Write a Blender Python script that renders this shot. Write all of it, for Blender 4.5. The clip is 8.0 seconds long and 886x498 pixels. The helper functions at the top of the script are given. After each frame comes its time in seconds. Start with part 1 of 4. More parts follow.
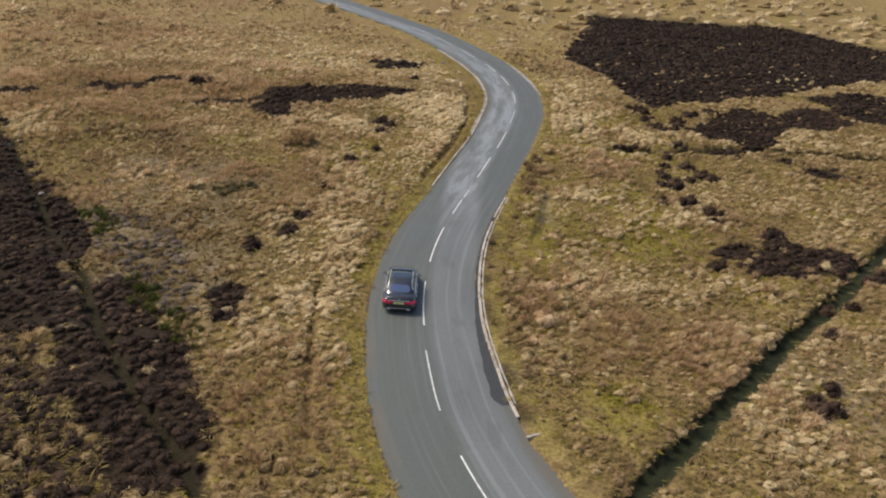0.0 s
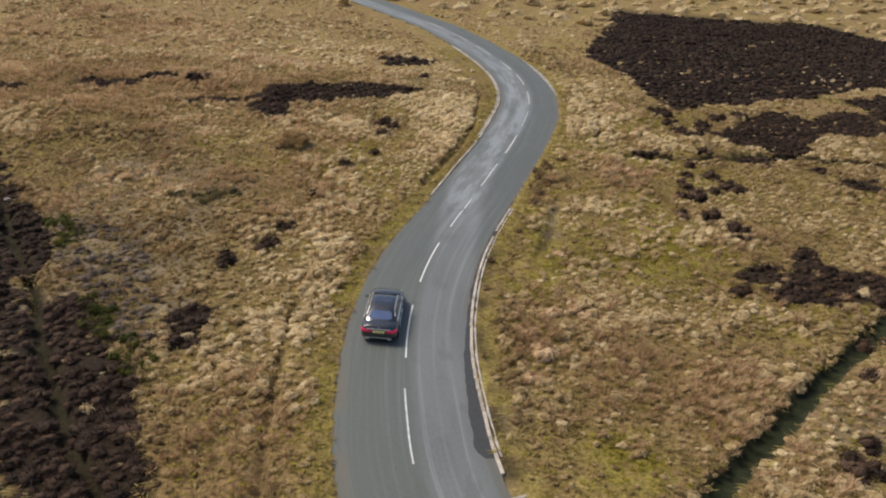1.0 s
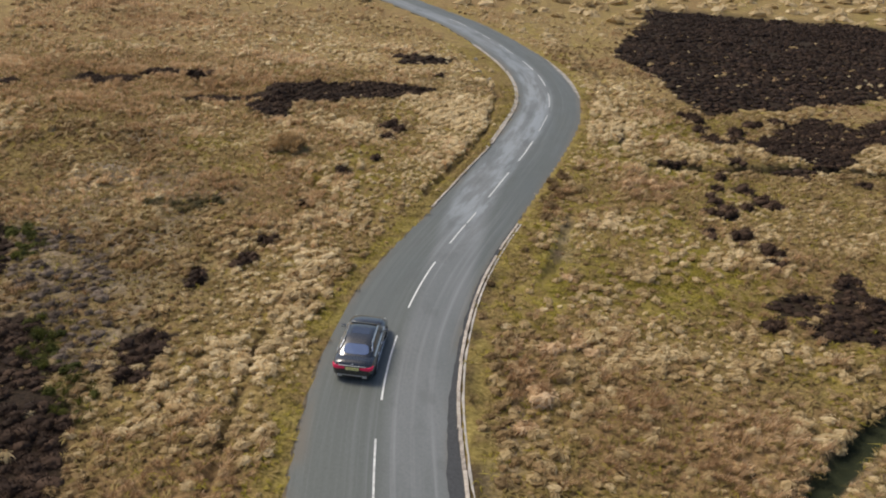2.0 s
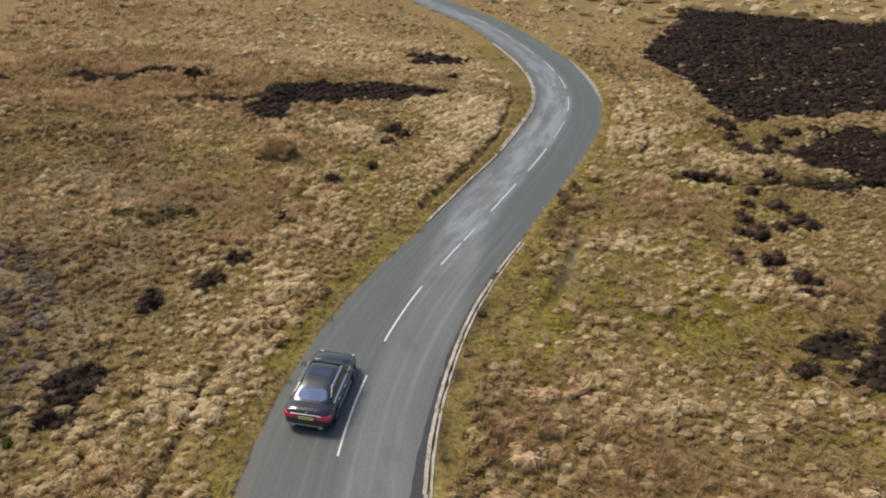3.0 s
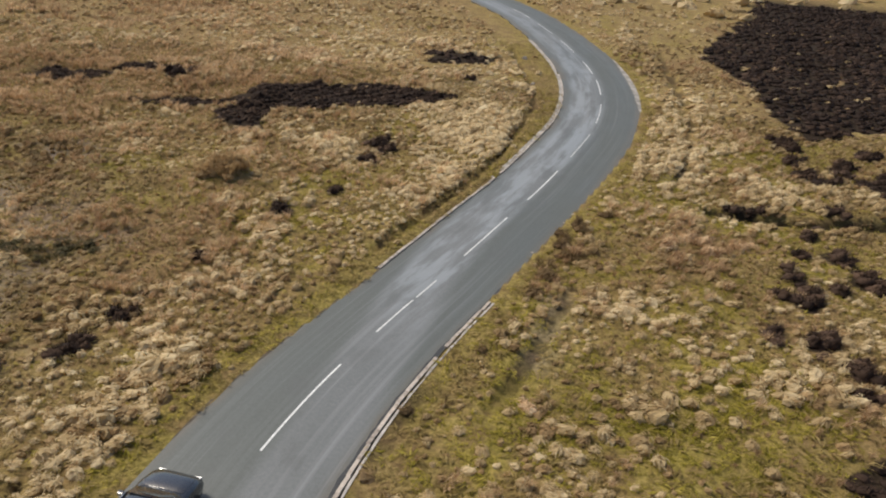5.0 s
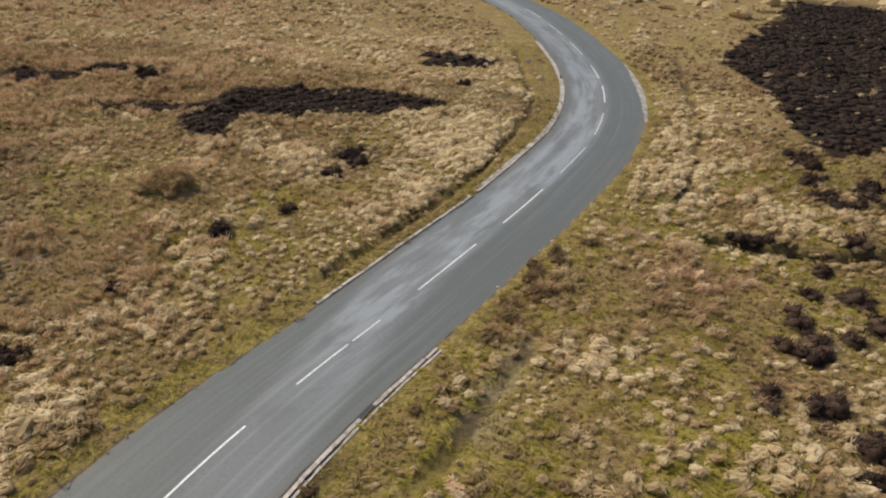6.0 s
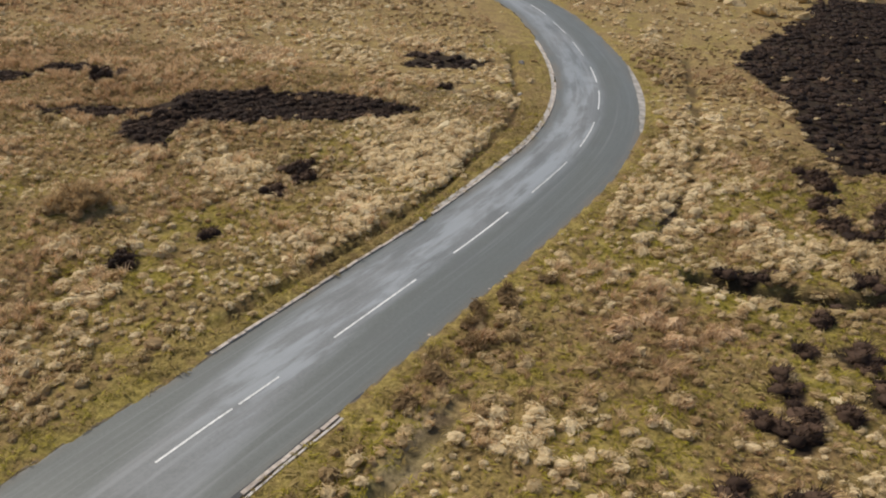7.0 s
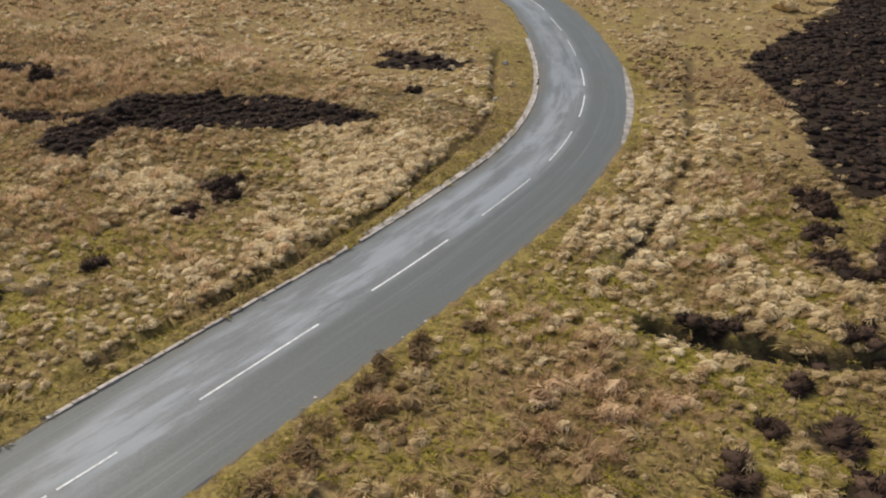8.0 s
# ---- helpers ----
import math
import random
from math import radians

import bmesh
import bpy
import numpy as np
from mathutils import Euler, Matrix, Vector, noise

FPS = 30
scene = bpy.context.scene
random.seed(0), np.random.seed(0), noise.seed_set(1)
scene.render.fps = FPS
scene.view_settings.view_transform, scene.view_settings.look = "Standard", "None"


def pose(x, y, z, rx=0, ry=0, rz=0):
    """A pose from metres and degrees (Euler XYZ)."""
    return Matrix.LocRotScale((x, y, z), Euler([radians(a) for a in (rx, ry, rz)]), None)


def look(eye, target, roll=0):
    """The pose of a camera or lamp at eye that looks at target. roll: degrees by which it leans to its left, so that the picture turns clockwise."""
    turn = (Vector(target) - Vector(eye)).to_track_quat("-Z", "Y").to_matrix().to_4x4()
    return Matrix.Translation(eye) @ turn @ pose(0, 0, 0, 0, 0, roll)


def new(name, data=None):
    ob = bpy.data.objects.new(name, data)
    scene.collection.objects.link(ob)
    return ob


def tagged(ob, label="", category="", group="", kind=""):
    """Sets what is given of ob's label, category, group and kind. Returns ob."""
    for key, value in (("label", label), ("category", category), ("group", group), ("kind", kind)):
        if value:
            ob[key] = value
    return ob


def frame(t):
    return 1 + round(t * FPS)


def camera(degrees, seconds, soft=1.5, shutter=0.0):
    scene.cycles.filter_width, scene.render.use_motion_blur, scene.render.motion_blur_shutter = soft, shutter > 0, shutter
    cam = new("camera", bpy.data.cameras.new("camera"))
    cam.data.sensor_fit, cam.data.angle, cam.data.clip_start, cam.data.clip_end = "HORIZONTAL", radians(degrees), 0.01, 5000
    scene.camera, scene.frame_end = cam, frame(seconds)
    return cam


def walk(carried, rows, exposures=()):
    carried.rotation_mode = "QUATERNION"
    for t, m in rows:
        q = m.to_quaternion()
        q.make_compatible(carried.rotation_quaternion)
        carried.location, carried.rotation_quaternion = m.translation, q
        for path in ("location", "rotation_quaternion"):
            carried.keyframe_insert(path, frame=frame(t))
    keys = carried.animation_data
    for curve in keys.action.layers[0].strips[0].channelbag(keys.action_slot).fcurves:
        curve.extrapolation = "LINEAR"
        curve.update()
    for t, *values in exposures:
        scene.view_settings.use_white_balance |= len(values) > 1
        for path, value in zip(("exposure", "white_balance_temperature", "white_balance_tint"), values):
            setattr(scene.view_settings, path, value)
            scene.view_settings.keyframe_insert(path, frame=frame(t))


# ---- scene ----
cam = camera(58.5, 8.0, 1.95)
PATH = [
    (0, (1.852, 1.124, 23.958), (1.788, 2.93, 23.1), 4.4),
    (0.5, (2.768, 3.851, 23.647), (2.682, 5.652, 22.782), 4.4),
    (1, (3.63, 6.56, 23.233), (3.502, 8.355, 22.36), 4.4),
    (1.5, (4.462, 9.359, 22.803), (4.294, 11.148, 21.924), 4.5),
    (3, (7.053, 17.861, 21.291), (6.761, 19.628, 20.401), 4.2),
    (3.5, (7.992, 20.842, 20.942), (7.655, 22.598, 20.046), 4.1),
    (4, (8.962, 23.763, 20.606), (8.58, 25.507, 19.704), 4.0),
    (4.5, (9.994, 26.859, 20.265), (9.565, 28.589, 19.357), 3.9),
    (4.7, (10.406, 28.12, 20.184), (9.959, 29.84, 19.266), 3.8),
    (5.8, (12.713, 34.985, 19.292), (12.173, 36.675, 18.369), 3.2),
    (6, (13.152, 36.372, 19.213), (12.598, 38.054, 18.284), 3.3),
    (6.5, (14.334, 40.043, 18.873), (13.741, 41.706, 17.934), 3.1),
    (7, (15.446, 43.553, 18.472), (14.814, 45.198, 17.528), 2.9),
    (7.5, (16.678, 47.234, 18.084), (16.008, 48.86, 17.132), 2.6),
    (8, (17.881, 50.787, 17.706), (17.171, 52.391, 16.745), 2.3),
]
walk(cam, [(t, look(eye, target, roll)) for t, eye, target, roll in PATH])

# ---- light ----
SUN_ELEVATION, SUN_AZIMUTH = 56.0, -75.0
world = bpy.data.worlds.new("sky")
scene.world = world
world.use_nodes = True
wn, wl = world.node_tree.nodes, world.node_tree.links
sky = wn.new("ShaderNodeTexSky")
sky.sky_type, sky.sun_disc = "NISHITA", False
sky.sun_elevation, sky.sun_rotation = radians(SUN_ELEVATION), radians(SUN_AZIMUTH)
sky.air_density, sky.dust_density, sky.ozone_density = 1.0, 3.0, 1.0
wl.new(sky.outputs[0], wn["Background"].inputs["Color"])
wn["Background"].inputs["Strength"].default_value = 0.12
sun_data = bpy.data.lights.new("sun", "SUN")
sun_data.energy, sun_data.angle, sun_data.color = 2.5, radians(16.0), (1.0, 0.92, 0.77)
sun = new("sun", sun_data)
az, el = radians(SUN_AZIMUTH), radians(SUN_ELEVATION)
sun.matrix_world = look((math.sin(az) * math.cos(el) * 300, math.cos(az) * math.cos(el) * 300, math.sin(el) * 300), (0, 0, 0))
scene.view_settings.exposure = 0.17


# ---- materials ----
class Nodes:
    """Small helper to write node materials."""

    def __init__(self, name):
        self.mat = bpy.data.materials.new(name)
        self.mat.use_nodes = True
        self.tree = self.mat.node_tree
        self.bsdf = self.tree.nodes["Principled BSDF"]

    def node(self, kind, **kw):
        n = self.tree.nodes.new(kind)
        for k, v in kw.items():
            n.inputs[k].default_value = v
        return n

    def link(self, a, b):
        self.tree.links.new(a, b)

    def noise(self, vector, scale, detail=4.0, rough=0.55):
        n = self.node("ShaderNodeTexNoise", Scale=scale, Detail=detail, Roughness=rough)
        self.link(vector, n.inputs["Vector"])
        return n.outputs["Fac"]

    def attr(self, name):
        n = self.tree.nodes.new("ShaderNodeAttribute")
        n.attribute_name = name
        return n.outputs["Fac"]

    def place(self):
        return self.tree.nodes.new("ShaderNodeNewGeometry").outputs["Position"]

    def scaled(self, vector, sx, sy, sz):
        n = self.tree.nodes.new("ShaderNodeMapping")
        n.inputs["Scale"].default_value = (sx, sy, sz)
        self.link(vector, n.inputs["Vector"])
        return n.outputs[0]

    def step(self, value, low, high, out_low=0.0, out_high=1.0):
        n = self.node("ShaderNodeMapRange")
        for key, v in (("From Min", low), ("From Max", high), ("To Min", out_low), ("To Max", out_high)):
            n.inputs[key].default_value = v
        n.interpolation_type = "SMOOTHSTEP"
        self.link(value, n.inputs["Value"])
        return n.outputs[0]

    def sum(self, a, b, op="MULTIPLY"):
        n = self.tree.nodes.new("ShaderNodeMath")
        n.operation = op
        for i, v in enumerate((a, b)):
            if isinstance(v, (int, float)):
                n.inputs[i].default_value = v
            else:
                self.link(v, n.inputs[i])
        return n.outputs[0]

    def ramp(self, value, stops):
        n = self.tree.nodes.new("ShaderNodeValToRGB")
        el = n.color_ramp.elements
        while len(el) < len(stops):
            el.new(0.5)
        for e, (p, c) in zip(el, stops):
            e.position, e.color = p, (*c, 1)
        self.link(value, n.inputs[0])
        return n.outputs[0]

    def mix(self, fac, a, b, blend="MIX"):
        n = self.tree.nodes.new("ShaderNodeMix")
        n.data_type, n.blend_type = "RGBA", blend
        if isinstance(fac, (int, float)):
            n.inputs["Factor"].default_value = fac
        else:
            self.link(fac, n.inputs["Factor"])
        for key, v in ((6, a), (7, b)):
            if isinstance(v, tuple):
                n.inputs[key].default_value = (*v, 1)
            else:
                self.link(v, n.inputs[key])
        return n.outputs[2]

    def bump(self, height, strength, distance):
        n = self.node("ShaderNodeBump", Strength=strength, Distance=distance)
        self.link(height, n.inputs["Height"])
        self.link(n.outputs[0], self.bsdf.inputs["Normal"])

    def done(self, color=None, rough=0.8, metal=0.0, spec=None):
        if color is not None:
            if isinstance(color, tuple):
                self.bsdf.inputs["Base Color"].default_value = (*color, 1)
            else:
                self.link(color, self.bsdf.inputs["Base Color"])
        if isinstance(rough, (int, float)):
            self.bsdf.inputs["Roughness"].default_value = rough
        else:
            self.link(rough, self.bsdf.inputs["Roughness"])
        self.bsdf.inputs["Metallic"].default_value = metal
        if spec is not None:
            self.bsdf.inputs["Specular IOR Level"].default_value = spec
        return self.mat


def ground_material():
    m = Nodes("moor_turf")
    p = m.place()
    fine, mid, wide = m.noise(p, 5.0, 6), m.noise(p, 0.9, 5), m.noise(p, 0.12, 4)
    straw = m.ramp(fine, [(0.25, (0.15, 0.105, 0.036)), (0.5, (0.28, 0.205, 0.075)), (0.75, (0.44, 0.335, 0.15))])
    brown = m.ramp(fine, [(0.3, (0.13, 0.085, 0.037)), (0.7, (0.29, 0.20, 0.085))])
    col = m.mix(m.step(mid, 0.42, 0.6), brown, straw)
    col = m.mix(m.step(wide, 0.45, 0.65, 0.0, 0.4), col, brown)
    green = m.ramp(fine, [(0.3, (0.145, 0.12, 0.024)), (0.7, (0.325, 0.265, 0.058))])
    col = m.mix(m.sum(m.attr("green"), m.step(mid, 0.3, 0.55)), col, green)
    russet = m.ramp(fine, [(0.3, (0.14, 0.085, 0.04)), (0.7, (0.30, 0.195, 0.095))])
    col = m.mix(m.sum(m.attr("russet"), 0.85), col, russet)
    grey = m.ramp(fine, [(0.3, (0.14, 0.112, 0.088)), (0.7, (0.32, 0.262, 0.205))])
    col = m.mix(m.sum(m.attr("grey"), 0.8), col, grey)
    peat = m.ramp(fine, [(0.3, (0.010, 0.007, 0.005)), (0.7, (0.034, 0.022, 0.015))])
    col = m.mix(m.attr("peat"), col, peat)
    slime = m.ramp(mid, [(0.3, (0.014, 0.018, 0.009)), (0.7, (0.040, 0.044, 0.020))])
    col = m.mix(m.attr("wet"), col, slime)
    m.bump(m.noise(p, 3.2, 7, 0.65), 0.9, 0.18)
    return m.done(col, 0.95, spec=0.15)


def grass_material(name, stops, glow_through=0.42):
    m = Nodes(name)
    geo = m.tree.nodes.new("ShaderNodeNewGeometry")
    tone = m.sum(m.sum(geo.outputs["Random Per Island"], 0.4), m.sum(m.attr("tone"), 0.6), "ADD")
    col = m.ramp(tone, stops)
    mat = m.done(col, 0.8, spec=0.2)
    thin = m.tree.nodes.new("ShaderNodeBsdfTranslucent")
    m.link(col, thin.inputs["Color"])
    both = m.tree.nodes.new("ShaderNodeMixShader")
    both.inputs[0].default_value = glow_through
    m.link(m.bsdf.outputs[0], both.inputs[1])
    m.link(thin.outputs[0], both.inputs[2])
    m.link(both.outputs[0], m.tree.nodes["Material Output"].inputs["Surface"])
    return mat


def road_material():
    m = Nodes("worn_asphalt")
    uvn = m.tree.nodes.new("ShaderNodeUVMap")
    uvn.uv_map = "along"
    uv = uvn.outputs[0]
    sep = m.tree.nodes.new("ShaderNodeSeparateXYZ")
    m.link(uv, sep.inputs[0])
    u, v = sep.outputs[0], sep.outputs[1]
    p = m.place()
    grain, fine = m.noise(p, 60, 3), m.noise(p, 7, 5)
    wobble = m.sum(u, m.sum(m.noise(m.scaled(uv, 0.0, 0.06, 0), 1.0, 2), 0.35), "ADD")
    base = m.ramp(fine, [(0.3, (0.076, 0.086, 0.077)), (0.7, (0.099, 0.110, 0.099))])
    pale = m.ramp(fine, [(0.3, (0.138, 0.147, 0.147)), (0.7, (0.180, 0.190, 0.191))])
    blotch = m.noise(m.scaled(uv, 0.35, 0.10, 0), 1.0, 4)
    # the bleached band keeps to the right lane at first and crosses to the left lane further on
    centre = m.step(v, 16, 40, 1.9, -1.1)
    away = m.sum(m.sum(wobble, centre, "SUBTRACT"), 0.0, "ADD")
    gap = m.tree.nodes.new("ShaderNodeMath")
    gap.operation = "ABSOLUTE"
    m.link(away, gap.inputs[0])
    band = m.step(gap.outputs[0], 0.9, 1.9, 1.0, 0.0)
    col = m.mix(m.sum(band, m.step(blotch, 0.3, 0.6, 0.45, 1.0)), base, pale)
    streak = m.step(m.noise(m.scaled(uv, 2.4, 0.03, 0), 1.0, 3), 0.50, 0.66)
    col = m.mix(m.sum(m.sum(streak, m.step(band, 0.0, 1.0, 0.16, 0.8)), 0.85), col, (0.245, 0.255, 0.258))
    fine_streak = m.step(m.noise(m.scaled(uv, 6.0, 0.05, 0), 1.0, 2), 0.55, 0.7)
    col = m.mix(m.sum(fine_streak, 0.26), col, (0.22, 0.23, 0.232))
    # bleached mottling further along, with bluish sky sheen put into the colour
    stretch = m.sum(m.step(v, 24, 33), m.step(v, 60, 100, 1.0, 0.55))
    sheen_mottle = m.step(m.noise(m.scaled(uv, 0.8, 0.12, 0), 1.0, 6, 0.66), 0.42, 0.58)
    col = m.mix(m.sum(m.sum(stretch, sheen_mottle), m.sum(band, 0.85)), col, (0.29, 0.315, 0.33))
    dirt = m.step(m.noise(m.scaled(uv, 0.7, 0.32, 0), 1.0, 4), 0.54, 0.66)
    col = m.mix(m.sum(dirt, 0.4), col, (0.085, 0.09, 0.085))
    edge = m.tree.nodes.new("ShaderNodeMath")
    edge.operation = "ABSOLUTE"
    m.link(u, edge.inputs[0])
    verge_dirt = m.sum(m.step(edge.outputs[0], 2.6, 3.35), m.step(m.noise(m.scaled(uv, 0.8, 0.3, 0), 1.0, 5), 0.35, 0.65))
    col = m.mix(m.sum(verge_dirt, 0.85), col, (0.14, 0.115, 0.08))
    col = m.mix(0.25, col, m.ramp(grain, [(0.3, (0.05, 0.05, 0.05)), (0.7, (0.22, 0.22, 0.215))]))
    m.bump(grain, 0.25, 0.006)
    return m.done(col, m.step(blotch, 0.3, 0.7, 0.5, 0.68), spec=0.4)


def speckled(name, a, b, scale=8.0, rough=0.8, metal=0.0, bump=0.0, spec=None):
    m = Nodes(name)
    p = m.tree.nodes.new("ShaderNodeTexCoord").outputs["Object"]
    info = m.tree.nodes.new("ShaderNodeObjectInfo").outputs["Random"]
    shifted = m.tree.nodes.new("ShaderNodeVectorMath")
    shifted.operation = "ADD"
    m.link(p, shifted.inputs[0])
    m.link(m.sum(info, 37.0), shifted.inputs[1])
    n = m.noise(shifted.outputs[0], scale, 5)
    col = m.ramp(m.sum(m.sum(n, 0.8), m.sum(info, 0.2), "ADD"), [(0.3, a), (0.7, b)])
    if bump:
        m.bump(n, 0.6, bump)
    return m.done(col, rough, metal, spec)


MAT = {
    "ground": ground_material(),
    "road": road_material(),
    "straw": grass_material("pale_straw", [(0.1, (0.30, 0.202, 0.094)), (0.4, (0.53, 0.395, 0.205)), (0.72, (0.75, 0.61, 0.375)), (0.93, (0.85, 0.725, 0.475))]),
    "turf": grass_material("matted_turf", [(0.1, (0.14, 0.100, 0.034)), (0.5, (0.27, 0.20, 0.070)), (0.9, (0.43, 0.325, 0.135))]),
    "brown": grass_material("brown_grass", [(0.1, (0.22, 0.143, 0.066)), (0.5, (0.44, 0.300, 0.148)), (0.9, (0.65, 0.485, 0.262))]),
    "verge": grass_material("verge_grass", [(0.1, (0.14, 0.108, 0.032)), (0.5, (0.27, 0.212, 0.070)), (0.9, (0.43, 0.345, 0.145))]),
    "russet": grass_material("russet_grass", [(0.1, (0.30, 0.180, 0.092)), (0.5, (0.60, 0.415, 0.235)), (0.9, (0.80, 0.62, 0.40))]),
    "green": grass_material("green_grass", [(0.1, (0.125, 0.108, 0.012)), (0.5, (0.29, 0.245, 0.028)), (0.9, (0.46, 0.375, 0.085))]),
    "heather": grass_material("heather_twigs", [(0.1, (0.011, 0.006, 0.0035)), (0.5, (0.036, 0.0205, 0.013)), (0.9, (0.105, 0.064, 0.041))], 0.1),
    "rush": grass_material("dark_rush", [(0.1, (0.09, 0.056, 0.026)), (0.5, (0.20, 0.132, 0.062)), (0.9, (0.34, 0.235, 0.12))]),
    "fern": grass_material("bilberry_leaves", [(0.1, (0.030, 0.037, 0.008)), (0.5, (0.078, 0.084, 0.016)), (0.9, (0.16, 0.155, 0.038))]),
    "dull": grass_material("dull_moss", [(0.1, (0.055, 0.046, 0.022)), (0.5, (0.115, 0.098, 0.045)), (0.9, (0.20, 0.165, 0.08))]),
    "scrub": grass_material("grey_heather_stems", [(0.1, (0.075, 0.054, 0.040)), (0.5, (0.17, 0.128, 0.097)), (0.9, (0.32, 0.25, 0.19))]),
    "kerb": speckled("kerb_stone", (0.24, 0.20, 0.165), (0.54, 0.47, 0.395), 5.0, 0.85, bump=0.02),
    "haunch": speckled("worn_concrete", (0.20, 0.185, 0.165), (0.52, 0.475, 0.42), 1.3, 0.85, bump=0.02),
    "patch": speckled("fresh_tarmac", (0.022, 0.023, 0.024), (0.05, 0.051, 0.053), 9.0, 0.7, bump=0.01),
    "soil": speckled("gritty_soil", (0.055, 0.042, 0.026), (0.17, 0.13, 0.085), 3.0, 0.95, bump=0.03),
    "paint": speckled("road_paint", (0.34, 0.34, 0.325), (0.76, 0.76, 0.73), 5.0, 0.55),
    "rock": speckled("pale_rock", (0.20, 0.19, 0.175), (0.46, 0.44, 0.40), 4.0, 0.9, bump=0.03),
}

# ---- plan ----
# the road's two edges, point by point from near to far: left x, y and right x, y
ROAD = [
    (120.0, -68.0, 123.0, -61.5), (60.0, -28.0, 63.6, -21.6), (30.0, -6.5, 34.6, -0.8), (12.5, 9.5, 18.6, 14.6), (5.8, 17.0, 12.3, 21.0), (1.0, 24.5, 8.0, 27.0), (-1.8, 31.0, 5.3, 32.2),
    (-3.1, 36.2, 3.95, 37.2), (-3.95, 42.5, 3.0, 42.3), (-4.1, 48.3, 2.7, 47.5), (-3.6, 54.0, 2.95, 53.2),
    (-2.5, 59.7, 3.8, 59.2), (-1.7, 63.5, 4.6, 63.2), (-0.35, 71.0, 6.1, 71.0), (0.95, 78.2, 7.4, 77.8),
    (1.85, 85.8, 8.5, 84.6), (2.4, 92.0, 9.1, 91.0), (2.15, 98.0, 8.95, 98.5), (1.0, 104.5, 7.7, 106.5),
    (-1.0, 110.8, 5.3, 114.2), (-3.8, 117.5, 2.2, 121.5), (-8.0, 126.0, -2.2, 130.0), (-15.0, 137.0, -9.8, 141.5),
    (-40.0, 166.0, -35.5, 171.5), (-90.0, 212.0, -86.0, 218.0),
]


def smooth(points, step):
    """A Catmull-Rom curve through points, sampled about every step metres."""
    pts = np.array(points, float)
    pts = np.vstack([2 * pts[0] - pts[1], pts, 2 * pts[-1] - pts[-2]])
    out = []
    for a, b, c, d in zip(pts, pts[1:], pts[2:], pts[3:]):
        n = max(2, int(np.linalg.norm((c - b)[:2]) / step))
        for t in np.arange(n) / n:
            out.append(0.5 * (2 * b + (c - a) * t + (2 * a - 5 * b + 4 * c - d) * t * t + (3 * b - a - 3 * c + d) * t ** 3))
    out.append(pts[-2])
    return np.array(out)


EDGES = smooth(ROAD, 0.5)
LEFT, RIGHT = EDGES[:, :2], EDGES[:, 2:]
MIDDLE = (LEFT + RIGHT) / 2
HALF = np.linalg.norm(RIGHT - LEFT, axis=1) / 2
ALONG = np.concatenate([[0], np.cumsum(np.linalg.norm(np.diff(MIDDLE, axis=0), axis=1))])
ZERO_V = ALONG[np.argmin(np.abs(MIDDLE[:, 1] - 32.0))]

# ditches: width, depth, wetness, line
DITCHES = [
    (1.5, 0.55, 1.0, [(48, 74), (34.5, 59.2), (31.3, 55.6), (27.2, 50.0), (22.2, 44.0), (18.3, 38.9), (14.3, 33.7), (9.5, 27.5), (6, 21)]),
    (0.95, 0.55, 0.4, [(-39.5, 66.0), (-31.2, 54.6), (-27.1, 49.3), (-21.6, 42.9), (-19.0, 38.6), (-16.5, 35.6), (-13.8, 32.0), (-11.3, 29.4), (-7, 24)]),
    (1.7, 0.8, 0.35, [(15.0, 78.7), (17.9, 79.0), (20.2, 79.4), (23.5, 80.3), (28, 82.0), (33, 82.6), (44, 84)]),
    (0.65, 0.4, 0.0, [(-6.2, 115), (-4.6, 110.5), (-0.9, 100.5), (0.2, 95.0), (0.0, 81.5), (-0.8, 75.6), (-2.7, 65.5)]),
    (0.5, 0.32, 0.0, [(-7.4, 45), (-6.9, 41.0), (-5.7, 34.0), (-4.5, 29)]),
    (0.9, 0.24, 0.0, [(9.2, 121), (11.5, 108), (13.2, 97.5), (13.2, 89.1), (12.6, 82.5)]),
    (0.9, 0.2, 0.0, [(8.2, 65.2), (7.9, 62.0), (7.2, 57.5), (6.6, 54.5)]),
]


def hashed(seed):
    return np.random.RandomState(seed).rand(257, 257)


LATTICE = {k: hashed(k) for k in range(12)}


def value_noise(x, y, size, seed=0, octaves=3):
    """Smooth noise from 0 to 1 over the plan, with features about size metres wide."""
    total, weight = 0.0, 0.0
    for o in range(octaves):
        g = LATTICE[(seed + o) % 12]
        px, py = np.asarray(x) / size * 2 ** o + 91.7, np.asarray(y) / size * 2 ** o + 37.3
        ix, iy = np.floor(px).astype(int), np.floor(py).astype(int)
        fx, fy = px - ix, py - iy
        fx, fy = fx * fx * (3 - 2 * fx), fy * fy * (3 - 2 * fy)
        ix, iy = ix % 256, iy % 256
        n = (g[ix, iy] * (1 - fx) + g[ix + 1, iy] * fx) * (1 - fy) + (g[ix, iy + 1] * (1 - fx) + g[ix + 1, iy + 1] * fx) * fy
        total, weight = total + n * 0.5 ** o, weight + 0.5 ** o
    return total / weight


def line_distance(x, y, line):
    """Distance from points to a broken line."""
    best = np.full(np.shape(x), 1e9)
    for (ax, ay), (bx, by) in zip(line, line[1:]):
        dx, dy = bx - ax, by - ay
        t = np.clip(((x - ax) * dx + (y - ay) * dy) / (dx * dx + dy * dy), 0, 1)
        best = np.minimum(best, np.hypot(x - ax - t * dx, y - ay - t * dy))
    return best


